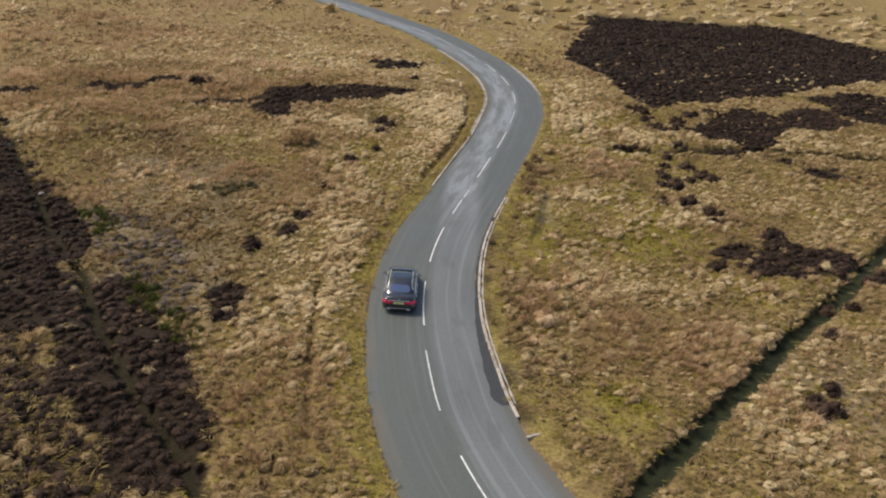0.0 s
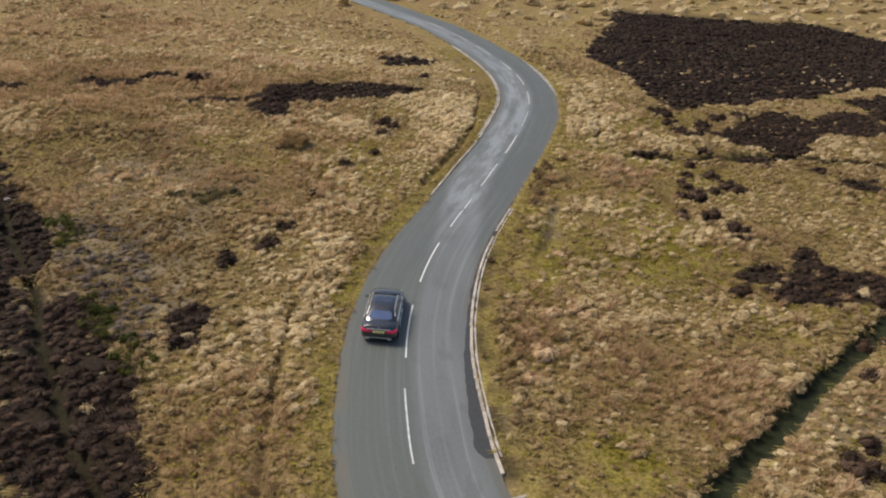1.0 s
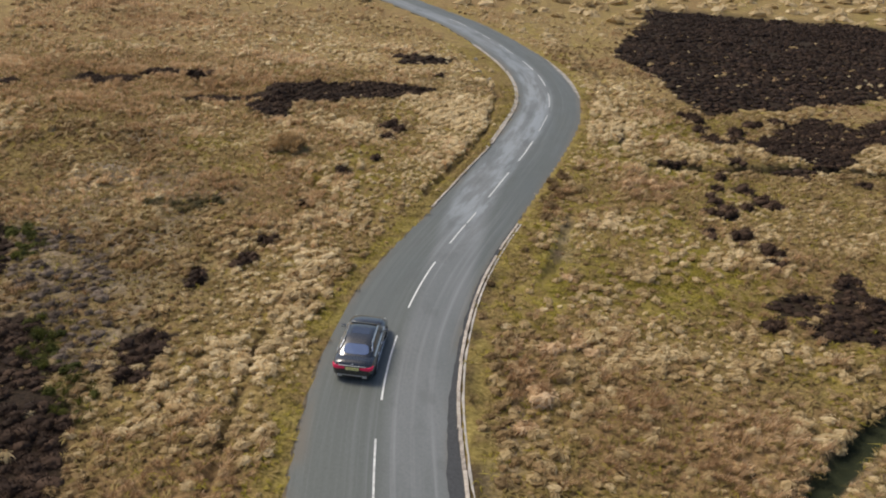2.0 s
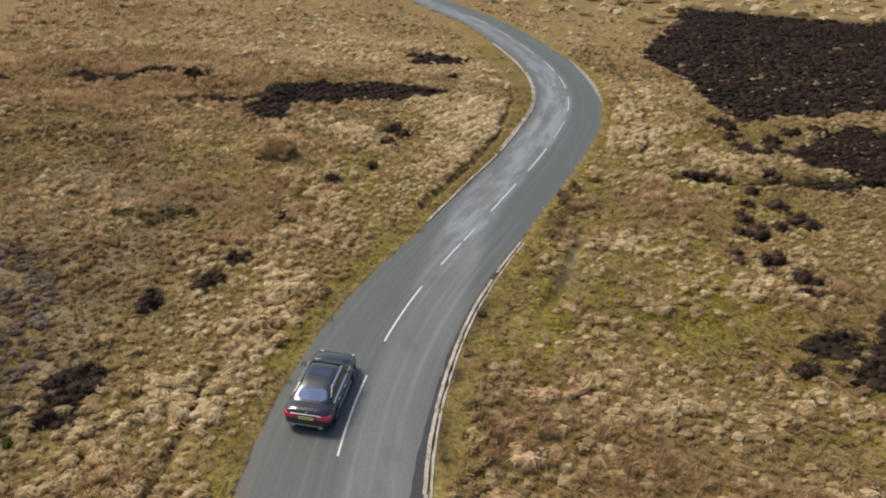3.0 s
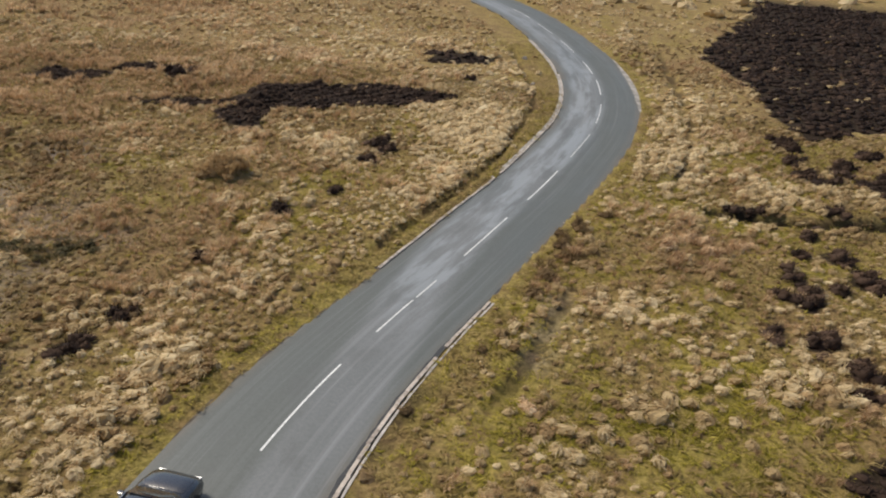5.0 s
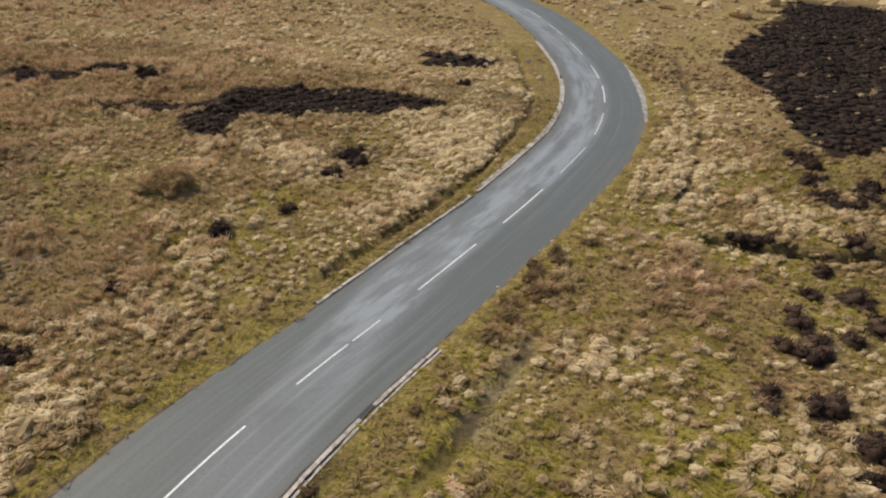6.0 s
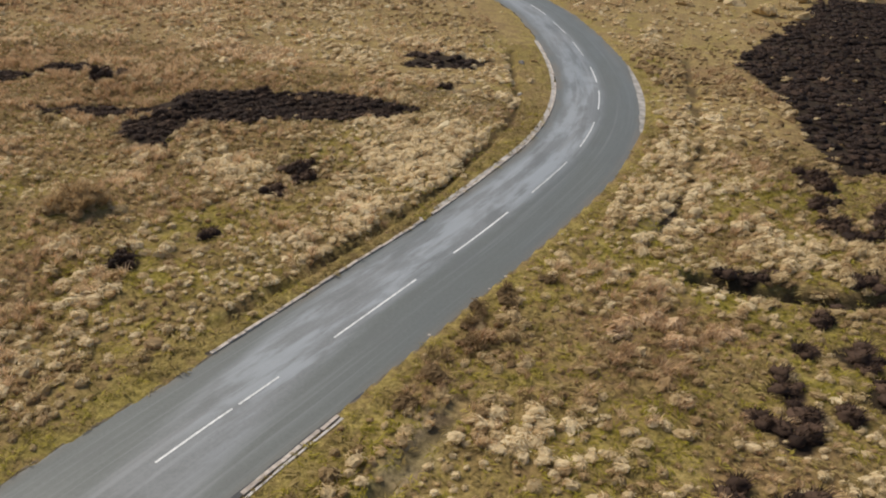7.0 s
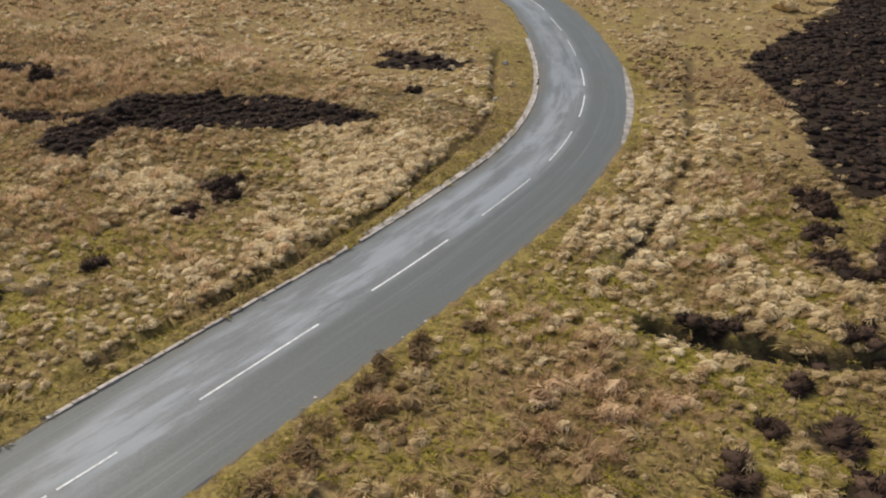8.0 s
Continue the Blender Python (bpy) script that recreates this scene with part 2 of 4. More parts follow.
def road_distance(x, y):
    """Metres beyond the road's edge (negative on it), and the side: 1 right, -1 left."""
    x, y = np.asarray(x, float), np.asarray(y, float)
    dist, side = np.empty(x.shape), np.empty(x.shape)
    tang = np.gradient(MIDDLE, axis=0)
    for i in range(0, x.size, 20000):
        dx = x[i:i + 20000, None] - MIDDLE[None, :, 0]
        dy = y[i:i + 20000, None] - MIDDLE[None, :, 1]
        d2 = dx * dx + dy * dy
        k = d2.argmin(1)
        r = np.arange(len(k))
        dist[i:i + 20000] = np.sqrt(d2[r, k]) - HALF[k]
        side[i:i + 20000] = np.sign(dx[r, k] * tang[k, 1] - dy[r, k] * tang[k, 0])
    return dist, side


def rise(a, b, v):
    t = np.clip((v - a) / (b - a), 0, 1)
    return t * t * (3 - 2 * t)


def ground_height(x, y, road=None):
    d, side = road_distance(x, y) if road is None else road
    shut = np.where(side > 0, (y < 62.5) & (y > 31), y > 63.5) * 0.32
    far = np.hypot(x, y - 70)
    z = (value_noise(x, y, 14, 1, 2) - 0.5) * 0.7 + (value_noise(x, y, 2.2, 3, 3) - 0.5) * 0.42
    z = z * rise(0.5, 5.0, d) + (value_noise(x, y, 260, 5, 3) - 0.5) * 26 * rise(90, 500, far)
    z = z + (value_noise(x, y, 4.5, 6, 2) - 0.5) * 0.9 * rise(-7, -15, x) * rise(44, 56, y) * (1 - rise(98, 120, y))
    z = z + 0.95 * np.exp(-((x + 14.7) ** 2 / 2.0 + (y - 70.5) ** 2 / 1.2))
    for width, depth, wet, line in DITCHES:
        w = width * (0.75 + 0.5 * value_noise(x, y, 3.0, 7, 2))
        z = z - depth * (1 - rise(0.22 * w, 0.62 * w, line_distance(x, y, line)))
    z = z + 0.05 * rise(0.1, 0.6, d) - 0.012 - 0.2 * (1 - rise(-0.45, -0.12, d - shut))
    return z


def blobs(x, y, rows):
    total = np.zeros(np.shape(x))
    for cx, cy, rx, ry, amount in rows:
        total = np.maximum(total, amount * np.exp(-(((x - cx) / rx) ** 2 + ((y - cy) / ry) ** 2) ** 1.5))
    return total


GREEN_EAST = [
    (8.6, 67.5, 2.5, 2.0, 0.9), (10.5, 69.5, 2.0, 1.5, 0.8), (9.5, 73.5, 2.0, 1.6, 0.8), (17.5, 69, 3, 2, 0.7), (18.5, 91, 3, 3, 0.8), (13, 82.5, 2.0, 2.0, 0.9),
    (19.5, 76.3, 5, 1.0, 0.9), (23, 94, 3, 3, 0.8), (11, 79.5, 3.5, 1.2, 0.9), (14, 57.5, 6, 6, 1.0), (10.2, 34.5, 2.2, 2.5, 1.0), (11, 77.5, 2.0, 3.0, 0.9),
    (7.2, 57, 1.6, 7, 0.8), (17, 84, 4, 4, 0.7), (20, 74, 5, 4, 0.7), (14, 67, 3, 4, 0.6),
]
GREEN_WEST = [
    (-8, 67.5, 3.5, 2.0, 1.0), (-15.8, 69.0, 1.6, 1.2, 1.0), (-18.5, 68.8, 3.5, 1.6, 0.6), (-9, 73, 5, 5, 0.8), (-6, 84, 4, 4, 0.5), (-11, 66, 3, 3, 0.45),
    (-21, 70, 3, 2.5, 0.8), (-17, 66, 3, 1.5, 0.7),
]
GREEN = GREEN_EAST + GREEN_WEST
PALE_EAST = [
    (12.5, 90, 5, 14, 1.0), (18, 84.5, 5, 4, 0.8), (15.5, 77.2, 5, 1.2, 0.9), (17, 61, 6, 4, 0.7), (13, 49, 6, 4, 0.8), (20, 50, 5, 3, 0.7),
    (24, 39, 6, 6, 0.6), (21, 67, 4, 5, 0.6), (8.3, 61.5, 2.2, 2.5, 0.9), (11.5, 64.2, 3, 2, 0.9), (14, 66.4, 2.6, 1.4, 0.8),
]
PALE_WEST = [
    (-12, 74.5, 4, 2.2, 0.9), (-10.5, 69.5, 2.5, 1.5, 0.8), (-6.5, 63.5, 3, 3, 0.8), (-8, 58, 3, 4, 0.7), (-2.6, 82, 3.6, 18, 1.0), (-4.5, 70, 4, 5, 0.9),
    (-14, 77.5, 7, 4.5, 1.0), (-22, 74, 6, 3.5, 0.7), (-8, 87, 4, 4, 0.7), (-9, 48, 4.0, 13, 0.9), (-12, 66, 4, 3, 0.6), (-20, 71.5, 5, 1.6, 0.9),
    (-9, 76, 4, 3, 0.8),
]
PALE = PALE_EAST + PALE_WEST
RUSSET_EAST = [
    (13.2, 72.3, 3.2, 2.2, 1.0), (14.5, 42.5, 6, 3.5, 1.0), (6.3, 43.6, 1.3, 3.0, 1.0), (15.5, 73.8, 2.8, 1.6, 0.9), (6.9, 67, 1.0, 3, 0.6), (9.5, 50, 4, 3, 0.5),
    (11.5, 75.5, 3.0, 2.0, 0.9), (16, 36, 4, 3, 0.7),
]
RUSSET_WEST = [
    (-33, 79, 9, 5, 1.0), (-24, 82, 4, 3, 1.0), (-17, 74, 3.5, 1.6, 0.9), (-13, 62, 5, 2.5, 0.8), (-9.5, 57, 4, 3, 0.6), (-26, 96, 12, 6, 1.0),
    (-42, 84, 16, 10, 0.9), (-22, 78, 5, 3, 0.8), (-6.5, 32, 3.5, 4.5, 1.0), (-30, 90, 14, 6, 0.8), (-15, 72, 2, 1.5, 1.0), (-26, 74, 8, 4, 0.6),
]
RUSSET = RUSSET_EAST + RUSSET_WEST
GREY_EAST = [
    (7.7, 60, 0.9, 5.5, 0.6), (24, 38, 5, 5, 0.5), (5.3, 39, 1.0, 8, 0.9), (12.5, 86, 2.0, 4, 0.6),
]
GREY_WEST = [
    (-27, 69, 4, 5, 1.0), (-25.5, 61, 3.5, 5, 1.0), (-15, 60, 3, 2, 0.6), (-7, 83, 2.6, 2.4, 0.9), (-5.5, 98, 4, 3, 0.8), (-22, 52, 9, 12, 0.8),
    (-20, 38, 7, 7, 0.8), (-18.5, 50, 4.5, 6, 1.0), (-20, 60, 6, 5, 0.7), (-14.5, 44, 1.6, 4, 0.8), (-10, 79.5, 3, 2.5, 0.6), (-13, 91, 5, 3, 0.5),
    (-25, 36, 4, 4, 0.6),
]
GREY = GREY_EAST + GREY_WEST


def fields(x, y, d, side):
    """How green, russet and grey the turf is at points of the plan."""
    n = value_noise(x, y, 5.0, 2, 3)
    west = rise(-4, -14, x)
    green = blobs(x, y, GREEN) * rise(0.25, 0.55, n) + 0.42 * rise(0.60, 0.76, n) * (1 - 0.6 * west)
    verge = (1 - rise(0.9, 2.0, d)) * rise(0.2, 0.45, value_noise(x, y, 2.5, 6, 2))
    green = np.maximum(green, verge * np.where(side > 0, 0.45, np.where(y > 62, 0.4, 0.62)))
    m = value_noise(x, y, 7.0, 4, 3)
    russet = blobs(x, y, RUSSET) * rise(0.1, 0.4, m) + 0.6 * rise(0.62, 0.76, m) + 0.4 * west * rise(0.3, 0.6, m)
    grey = blobs(x, y, GREY) * rise(0.3, 0.55, value_noise(x, y, 3.0, 8, 3))
    return np.clip(green, 0, 1), np.clip(russet * (1 - 0.6 * green), 0, 1), np.clip(grey, 0, 1)


# heather patches: outline in plan
HEATHER_NORTH_EAST = [
    [(14, 124), (13.6, 119.8), (18.0, 112.4), (19.3, 105.2), (20.4, 100.2), (21.6, 97.0), (24.0, 97.4), (27.0, 101.0), (29.4, 101.2), (34.7, 105.3), (39, 107.5), (46.7, 114.8), (54.9, 119.5), (64, 126.2), (76, 146), (60, 170), (22, 165)],
    [(36.7, 96.4), (41.0, 102.5), (44.3, 103.6), (46.1, 100.7), (46.5, 96.7), (42.7, 93.1), (37.9, 92.3), (35.9, 92.5)],
    [(46.1, 110.5), (52.7, 114.3), (58.2, 114.1), (54, 103), (50.9, 97.0), (47.2, 98.5), (46.2, 103.4)],
]
HEATHER_EAST = [
    [(24.6, 87.4), (28.0, 92.5), (31.1, 97.1), (34.1, 100.6), (36.8, 99.2), (36.3, 95.0), (36.7, 90.6), (34.3, 87.0), (32.0, 82.4), (29.7, 82.4), (29.3, 85.2), (26.6, 85.8)],
    [(33.2, 75.4), (34.3, 77.2), (36.2, 77.4), (38.8, 75.4), (36.9, 73.9), (34.9, 74.4)],
    [(19.8, 55.6), (21.7, 57.6), (23.5, 57.8), (22.5, 55.2), (19.9, 53.5)],
    [(23.6, 56.2), (24.4, 59.2), (26.1, 60.6), (26.8, 58.0), (28.2, 57.5), (30.7, 57.0), (30.6, 55.1), (27.9, 52.8), (25.9, 52.8), (22.4, 52.0), (21.2, 53.2)],
    [(29.7, 53.1), (32.8, 55.2), (34, 53), (31.2, 51.5)],
    [(15.6, 79.2), (16.6, 80.3), (18.4, 81.2), (18.6, 80.0), (17.0, 78.9)],
    [(20.9, 79.0), (22.4, 80.9), (28.5, 82.0), (31, 83.6), (28.2, 79.6), (23.5, 79.2)],
]
HEATHER_NORTH_WEST = [
    [(-22.6, 86.9), (-22.4, 90.5), (-19.0, 93.3), (-14.7, 94.8), (-8.5, 95.0), (-6.4, 94.6), (-6.6, 92.3), (-11.3, 88.1), (-15.7, 86.1), (-18.5, 84.6), (-18.2, 81.4), (-17.8, 79.3), (-19.6, 79.5), (-22.9, 82.2), (-22.0, 84.6)],
    [(-30.2, 81.2), (-27.0, 85.3), (-22.4, 87.0), (-22.2, 84.9), (-26.0, 82.6)],
    [(-37.0, 88.0), (-36.4, 90.8), (-33.0, 92.0), (-33.0, 88.8)],
    [(-42.0, 83.0), (-41.4, 86.2), (-36.0, 87.8), (-35.8, 84.9)],
    [(-48.5, 79.0), (-49, 81.2), (-45.8, 81.8), (-45.5, 80.0)],
    [(-12, 104.5), (-14, 109), (-6.5, 110), (-7, 106.5)],
]
HEATHER_SOUTH_WEST = [
    [(-13.7, 42.2), (-13.0, 43.6), (-11.7, 43.3), (-11.6, 41.0), (-12.1, 38.9), (-13.0, 39.6)],
    [(-45.5, 73.4), (-42.0, 69.8), (-37.5, 63.2), (-33.0, 58.5), (-29.6, 54.5), (-25.7, 51.2), (-23.9, 48.3), (-22.7, 45.2), (-25, 42.6), (-31, 45.5), (-40, 55), (-52, 66)],
    [(-20.8, 42.4), (-19.5, 43.5), (-18.0, 42.2), (-15.1, 38.3), (-12.2, 34.9), (-9.6, 30.9), (-8.6, 26), (-12, 25), (-13.8, 28.6), (-16.4, 30.5), (-17.9, 32.3), (-19.4, 36.2)],
    [(-29, 45.4), (-25.2, 44.0), (-21.8, 42.2), (-19.2, 37.0), (-21.3, 36.2), (-24.5, 36.0), (-30, 40)],
]
HEATHER = HEATHER_NORTH_EAST + HEATHER_EAST + HEATHER_NORTH_WEST + HEATHER_SOUTH_WEST
# single heather clumps: x, y, radius
CLUMPS_EAST = [
    (21.9, 38.0, 0.5), (24.6, 44.6, 0.6), (27.4, 48.6, 0.6), (20.0, 95.4, 1.1), (20.4, 93.4, 1.1), (20.8, 91.3, 0.9),
    (20.2, 89.9, 0.7), (21.2, 88.0, 1.0), (22.7, 87.0, 1.1), (24.0, 89.8, 1.1), (26.3, 94.2, 1.0), (29.0, 96.0, 1.0),
    (24.5, 91.2, 0.9), (24.4, 98.7, 1.0), (26.9, 94.8, 0.9), (21.8, 74.7, 1.1), (22.9, 72.1, 1.2), (23.7, 71.8, 0.8),
    (19.2, 70.9, 0.9), (19.7, 69.6, 0.8), (18.4, 68.4, 0.7), (19.5, 67.8, 0.8), (21.3, 70.4, 0.6), (19.9, 64.2, 1.0),
    (17.8, 64.3, 0.7), (21.5, 62.5, 1.1), (21.3, 60.8, 0.8), (19.4, 53.0, 0.7), (32.3, 78.9, 0.9), (22.7, 82.0, 0.9),
    (20.4, 77.1, 0.5), (21.0, 36.1, 1.0), (26.0, 49.0, 0.7), (19.7, 74.1, 0.4),
]
CLUMPS_WEST = [
    (-8.6, 81.4, 1.1), (-7.4, 80.2, 0.9), (-8.0, 77.7, 0.8), (-7.6, 71.8, 0.7), (-9.2, 67.6, 0.7), (-11.3, 52.1, 0.9),
    (-10.9, 54.9, 0.7), (-12.8, 48.9, 0.9), (-30.6, 89.4, 1.5), (-14.2, 71.1, 0.55), (-6.9, 100.5, 0.8), (-10.4, 60.5, 0.4),
]
CLUMPS = CLUMPS_EAST + CLUMPS_WEST


# thin heather scrub: outline in plan
SCRUB = [[(-31, 41), (-24, 37), (-19.5, 33.5), (-15, 28.5), (-10, 24), (-12, 20), (-24, 22), (-34, 34)],
         [(-24, 53), (-19, 50.5), (-15.8, 44.5), (-14, 40), (-15.5, 39), (-19, 43.5), (-22.5, 47), (-26, 52)]]


def inside(x, y, outline):
    """Whether points lie inside an outline, its edge frayed by noise."""
    x, y = x + (value_noise(x, y, 1.3, 9, 3) - 0.5) * 1.9, y + (value_noise(x, y, 1.3, 10, 3) - 0.5) * 1.9
    odd = np.zeros(np.shape(x), bool)
    for (ax, ay), (bx, by) in zip(outline, outline[1:] + outline[:1]):
        if ay != by:
            odd ^= ((ay > y) != (by > y)) & (x < (bx - ax) * (y - ay) / (by - ay) + ax)
    return odd


def heath(x, y):
    total = np.zeros(np.shape(x), bool)
    for outline in HEATHER:
        total |= inside(x, y, outline)
    for cx, cy, r in CLUMPS:
        total |= np.hypot(x - cx, (y - cy)) < r * 0.8
    return total


# ---- building helpers ----
def part(name, bm, material, parent=None, label=""):
    """Links a bmesh as one mesh object, under a thing or part if one is given."""
    me = bpy.data.meshes.new(name)
    bm.to_mesh(me)
    bm.free()
    me.materials.append(material)
    ob = new(name, me)
    if parent is not None:
        ob.parent = parent
    if label:
        ob["label"] = label
    return ob


def box(sx, sy, sz, bevel=0.0, at=(0, 0, 0)):
    bm = bmesh.new()
    bmesh.ops.create_cube(bm, size=1, matrix=Matrix.Translation(at) @ Matrix.Diagonal((sx, sy, sz, 1)))
    if bevel:
        bmesh.ops.bevel(bm, geom=bm.edges[:], offset=bevel, segments=2, affect="EDGES", profile=0.6)
    return bm


def sheet(name, verts, quads, material, smooth_faces=True, attributes=None):
    me = bpy.data.meshes.new(name)
    n, k = quads.shape
    me.vertices.add(len(verts))
    me.vertices.foreach_set("co", np.ascontiguousarray(verts, np.float32).ravel())
    me.loops.add(n * k)
    me.loops.foreach_set("vertex_index", np.ascontiguousarray(quads, np.int32).ravel())
    me.polygons.add(n)
    me.polygons.foreach_set("loop_start", np.arange(n, dtype=np.int32) * k)
    me.polygons.foreach_set("use_smooth", np.full(n, smooth_faces))
    me.update(calc_edges=True)
    for key, values in (attributes or {}).items():
        me.attributes.new(key, "FLOAT", "POINT").data.foreach_set("value", np.ascontiguousarray(values, np.float32))
    me.materials.append(material)
    return new(name, me)


def grid_quads(rows, cols):
    i = (np.arange(rows - 1)[:, None] * cols + np.arange(cols - 1)[None]).ravel()
    return np.stack([i, i + 1, i + cols + 1, i + cols], 1)


# ---- ground ----
def spread(lo, hi, step, reach):
    """Coordinates that are even between lo and hi and grow apart out to reach."""
    mid = list(np.arange(lo, hi, step))
    gap, a, b = step, mid[0], mid[-1]
    before, after = [], []
    while a > -reach or b < reach:
        gap *= 1.16
        a, b = a - gap, b + gap
        before.append(a)
        after.append(b)
    return np.array(before[::-1] + mid + after)


gx, gy = spread(-34, 34, 0.25, 3200), spread(26, 112, 0.25, 3200)
GX, GY = [a.ravel() for a in np.meshgrid(gx, gy)]
gd, gs = road_distance(GX, GY)
gz = ground_height(GX, GY, (gd, gs))
g_green, g_russet, g_grey = fields(GX, GY, gd, gs)
wet, peat = np.zeros(GX.shape), np.maximum(heath(GX, GY) * 0.95, inside(GX, GY, SCRUB[0]) * 0.7)
for width, depth, wetness, line in DITCHES:
    near = 1 - rise(0.28 * width, 0.6 * width, line_distance(GX, GY, line))
    wet = np.maximum(wet, wetness * near)
    peat = np.maximum(peat, near * (0.95 if wetness > 0.2 else 0.6 * rise(0.3, 0.55, value_noise(GX, GY, 2.0, 5, 2))))
bare = (gs > 0) * (GY > 32) * (GY < 56) * (1 - rise(0.5, 1.3, gd)) * rise(0.3, 0.6, value_noise(GX, GY, 1.6, 4, 3))
peat = np.maximum(peat, 0.75 * bare)
tagged(sheet("ground", np.stack([GX, GY, gz], 1), grid_quads(len(gy), len(gx)), MAT["ground"],
             attributes={"green": g_green, "russet": g_russet, "grey": g_grey, "peat": peat, "wet": wet}),
       "rough moorland turf with straw, moss and dark peat", "ground", kind="structure")

# ---- road ----
ACROSS = 15
us = np.linspace(-1, 1, ACROSS)
rv = (MIDDLE[:, None] + (RIGHT - LEFT)[:, None] / 2 * us[None, :, None])
rough_edge = (value_noise(rv[..., 0], rv[..., 1], 0.9, 2, 2) - 0.5)
side_way = ((RIGHT - LEFT) / 2 / HALF[:, None])[:, None]
rv = rv + side_way * (rough_edge * 0.34 * (np.abs(us) > 0.99) * np.sign(us))[..., None]
rz = 0.06 * (1 - us[None] ** 2) - 0.03 + 0 * rv[..., 0]
top = np.concatenate([rv, rz[..., None]], 2)
low_l, low_r = top[:, :1].copy(), top[:, -1:].copy()
low_l[..., 2], low_r[..., 2] = -0.25, -0.25
strip = np.concatenate([low_l, top, low_r], 1)
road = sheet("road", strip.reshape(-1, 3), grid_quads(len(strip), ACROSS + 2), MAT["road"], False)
uv_layer = road.data.uv_layers.new(name="along")
loop_vert = np.empty(len(road.data.loops), np.int32)
road.data.loops.foreach_get("vertex_index", loop_vert)
uu = np.concatenate([[-1], us, [1]])[None] * HALF[:, None]
vv = (ALONG - ZERO_V)[:, None] + 0 * uu
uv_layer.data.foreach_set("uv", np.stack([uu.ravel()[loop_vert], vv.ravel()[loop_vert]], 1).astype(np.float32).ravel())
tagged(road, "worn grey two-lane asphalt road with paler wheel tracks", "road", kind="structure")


def on_road(v, u):
    """The place v metres along the road and u metres right of its middle, and the way it runs."""
    s = v + ZERO_V
    x, y = np.interp(s, ALONG, MIDDLE[:, 0]), np.interp(s, ALONG, MIDDLE[:, 1])
    x2, y2 = np.interp(s + 0.5, ALONG, MIDDLE[:, 0]), np.interp(s + 0.5, ALONG, MIDDLE[:, 1])
    h = np.interp(s, ALONG, HALF)
    l = math.hypot(x2 - x, y2 - y)
    tx, ty = (x2 - x) / l, (y2 - y) / l
    z = 0.06 * (1 - min(1, (u / h) ** 2)) - 0.03
    return Vector((x + ty * u, y - tx * u, z)), math.degrees(math.atan2(-tx, ty)), h


# centre line: marks six metres long, three apart
def lane_mark(v0, v1, width=0.11, u=0.0):
    bm = bmesh.new()
    n = 6
    rows = []
    for i in range(n + 1):
        v = v0 + (v1 - v0) * i / n
        rows.append([bm.verts.new(on_road(v, u + s * width / 2)[0] + Vector((0, 0, h))) for s, h in ((-1, -0.01), (-1, 0.006), (1, 0.006), (1, -0.01))])
    for a, b in zip(rows, rows[1:]):
        for k in range(3):
            bm.faces.new((a[k], a[k + 1], b[k + 1], b[k]))
    for r in (rows[0], rows[-1][::-1]):
        bm.faces.new(r)
    bmesh.ops.recalc_face_normals(bm, faces=bm.faces[:])
    return bm


# start and length of each mark along the road
MARKS = [(-17.0, 5.5), (-8.0, 5.5), (0.9, 5.4), (9.0, 5.5), (17.4, 5.9), (26.2, 3.3), (29.8, 2.0), (35.0, 5.8), (44.0, 5.8), (53.0, 5.7), (61.8, 5.5),
         (70.4, 5.0), (77.8, 4.8), (86.5, 5.5), (95.5, 5.5), (104.5, 5.5)]
for v0, length in MARKS:
    worn = length < 4
    tagged(part("lane_mark", lane_mark(v0, v0 + length, 0.088, -0.1 if v0 < 5 else -0.02), MAT["paint"]),
           "white centre line dash broken by wear" if worn else "white painted centre line dash on the road", "road marking", "centre line dashes")


def edge_strip(name, v0, v1, side, inner, outer, material, lift=0.006):
    """A thin ragged strip of surfacing along one edge of the road; inner and outer give its distance from the edge along it."""
    bm = bmesh.new()
    rows, n = [], int((v1 - v0) / 0.4)
    for i in range(n + 1):
        f = i / n
        h = on_road(v0 + (v1 - v0) * f, 0)[2]
        jag = 0.10 * (noise.noise((i * 0.31, side * 7.0, 2.0)) + 0.5 * noise.noise((i * 0.9, side * 3.0, 5.0)))
        a, b = inner(f) + jag, outer(f)
        rows.append([bm.verts.new(on_road(v0 + (v1 - v0) * f, side * (h - k))[0] + Vector((0, 0, lift))) for k in (a, (a + b) / 2, b)])
    for a, b in zip(rows, rows[1:]):
        for k in range(2):
            bm.faces.new((a[k], a[k + 1], b[k + 1], b[k]) if side > 0 else (b[k], b[k + 1], a[k + 1], a[k]))
    bmesh.ops.recalc_face_normals(bm, faces=bm.faces[:])
    for f in bm.faces:
        if f.normal.z < 0:
            f.normal_flip()
    return part(name, bm, material)


tagged(edge_strip("tarmac_repair", 1.0, 14.5, 1, lambda f: 0.22 + 0.65 * max(0, 1 - f * 1.1) * min(1, f * 12 + 0.4), lambda f: 0.0, MAT["patch"]),
       "dark tarmac repair strip beside the kerb", "road repair", kind="structure")
tagged(edge_strip("tarmac_repair", 14.0, 33.0, 1, lambda f: 0.24 - 0.1 * f, lambda f: 0.0, MAT["patch"]),
       "dark tarmac repair strip beside the kerb", "road repair", kind="structure")
for v0, v1, side in ((31.0, 66.0, 1), (-8.0, 31.5, -1)):
    tagged(edge_strip("edge_soil", v0, v1, side, lambda f: 0.10, lambda f: -0.24, MAT["soil"], 0.012),
           "brown gritty soil strip along the road edge", "soil", kind="structure")
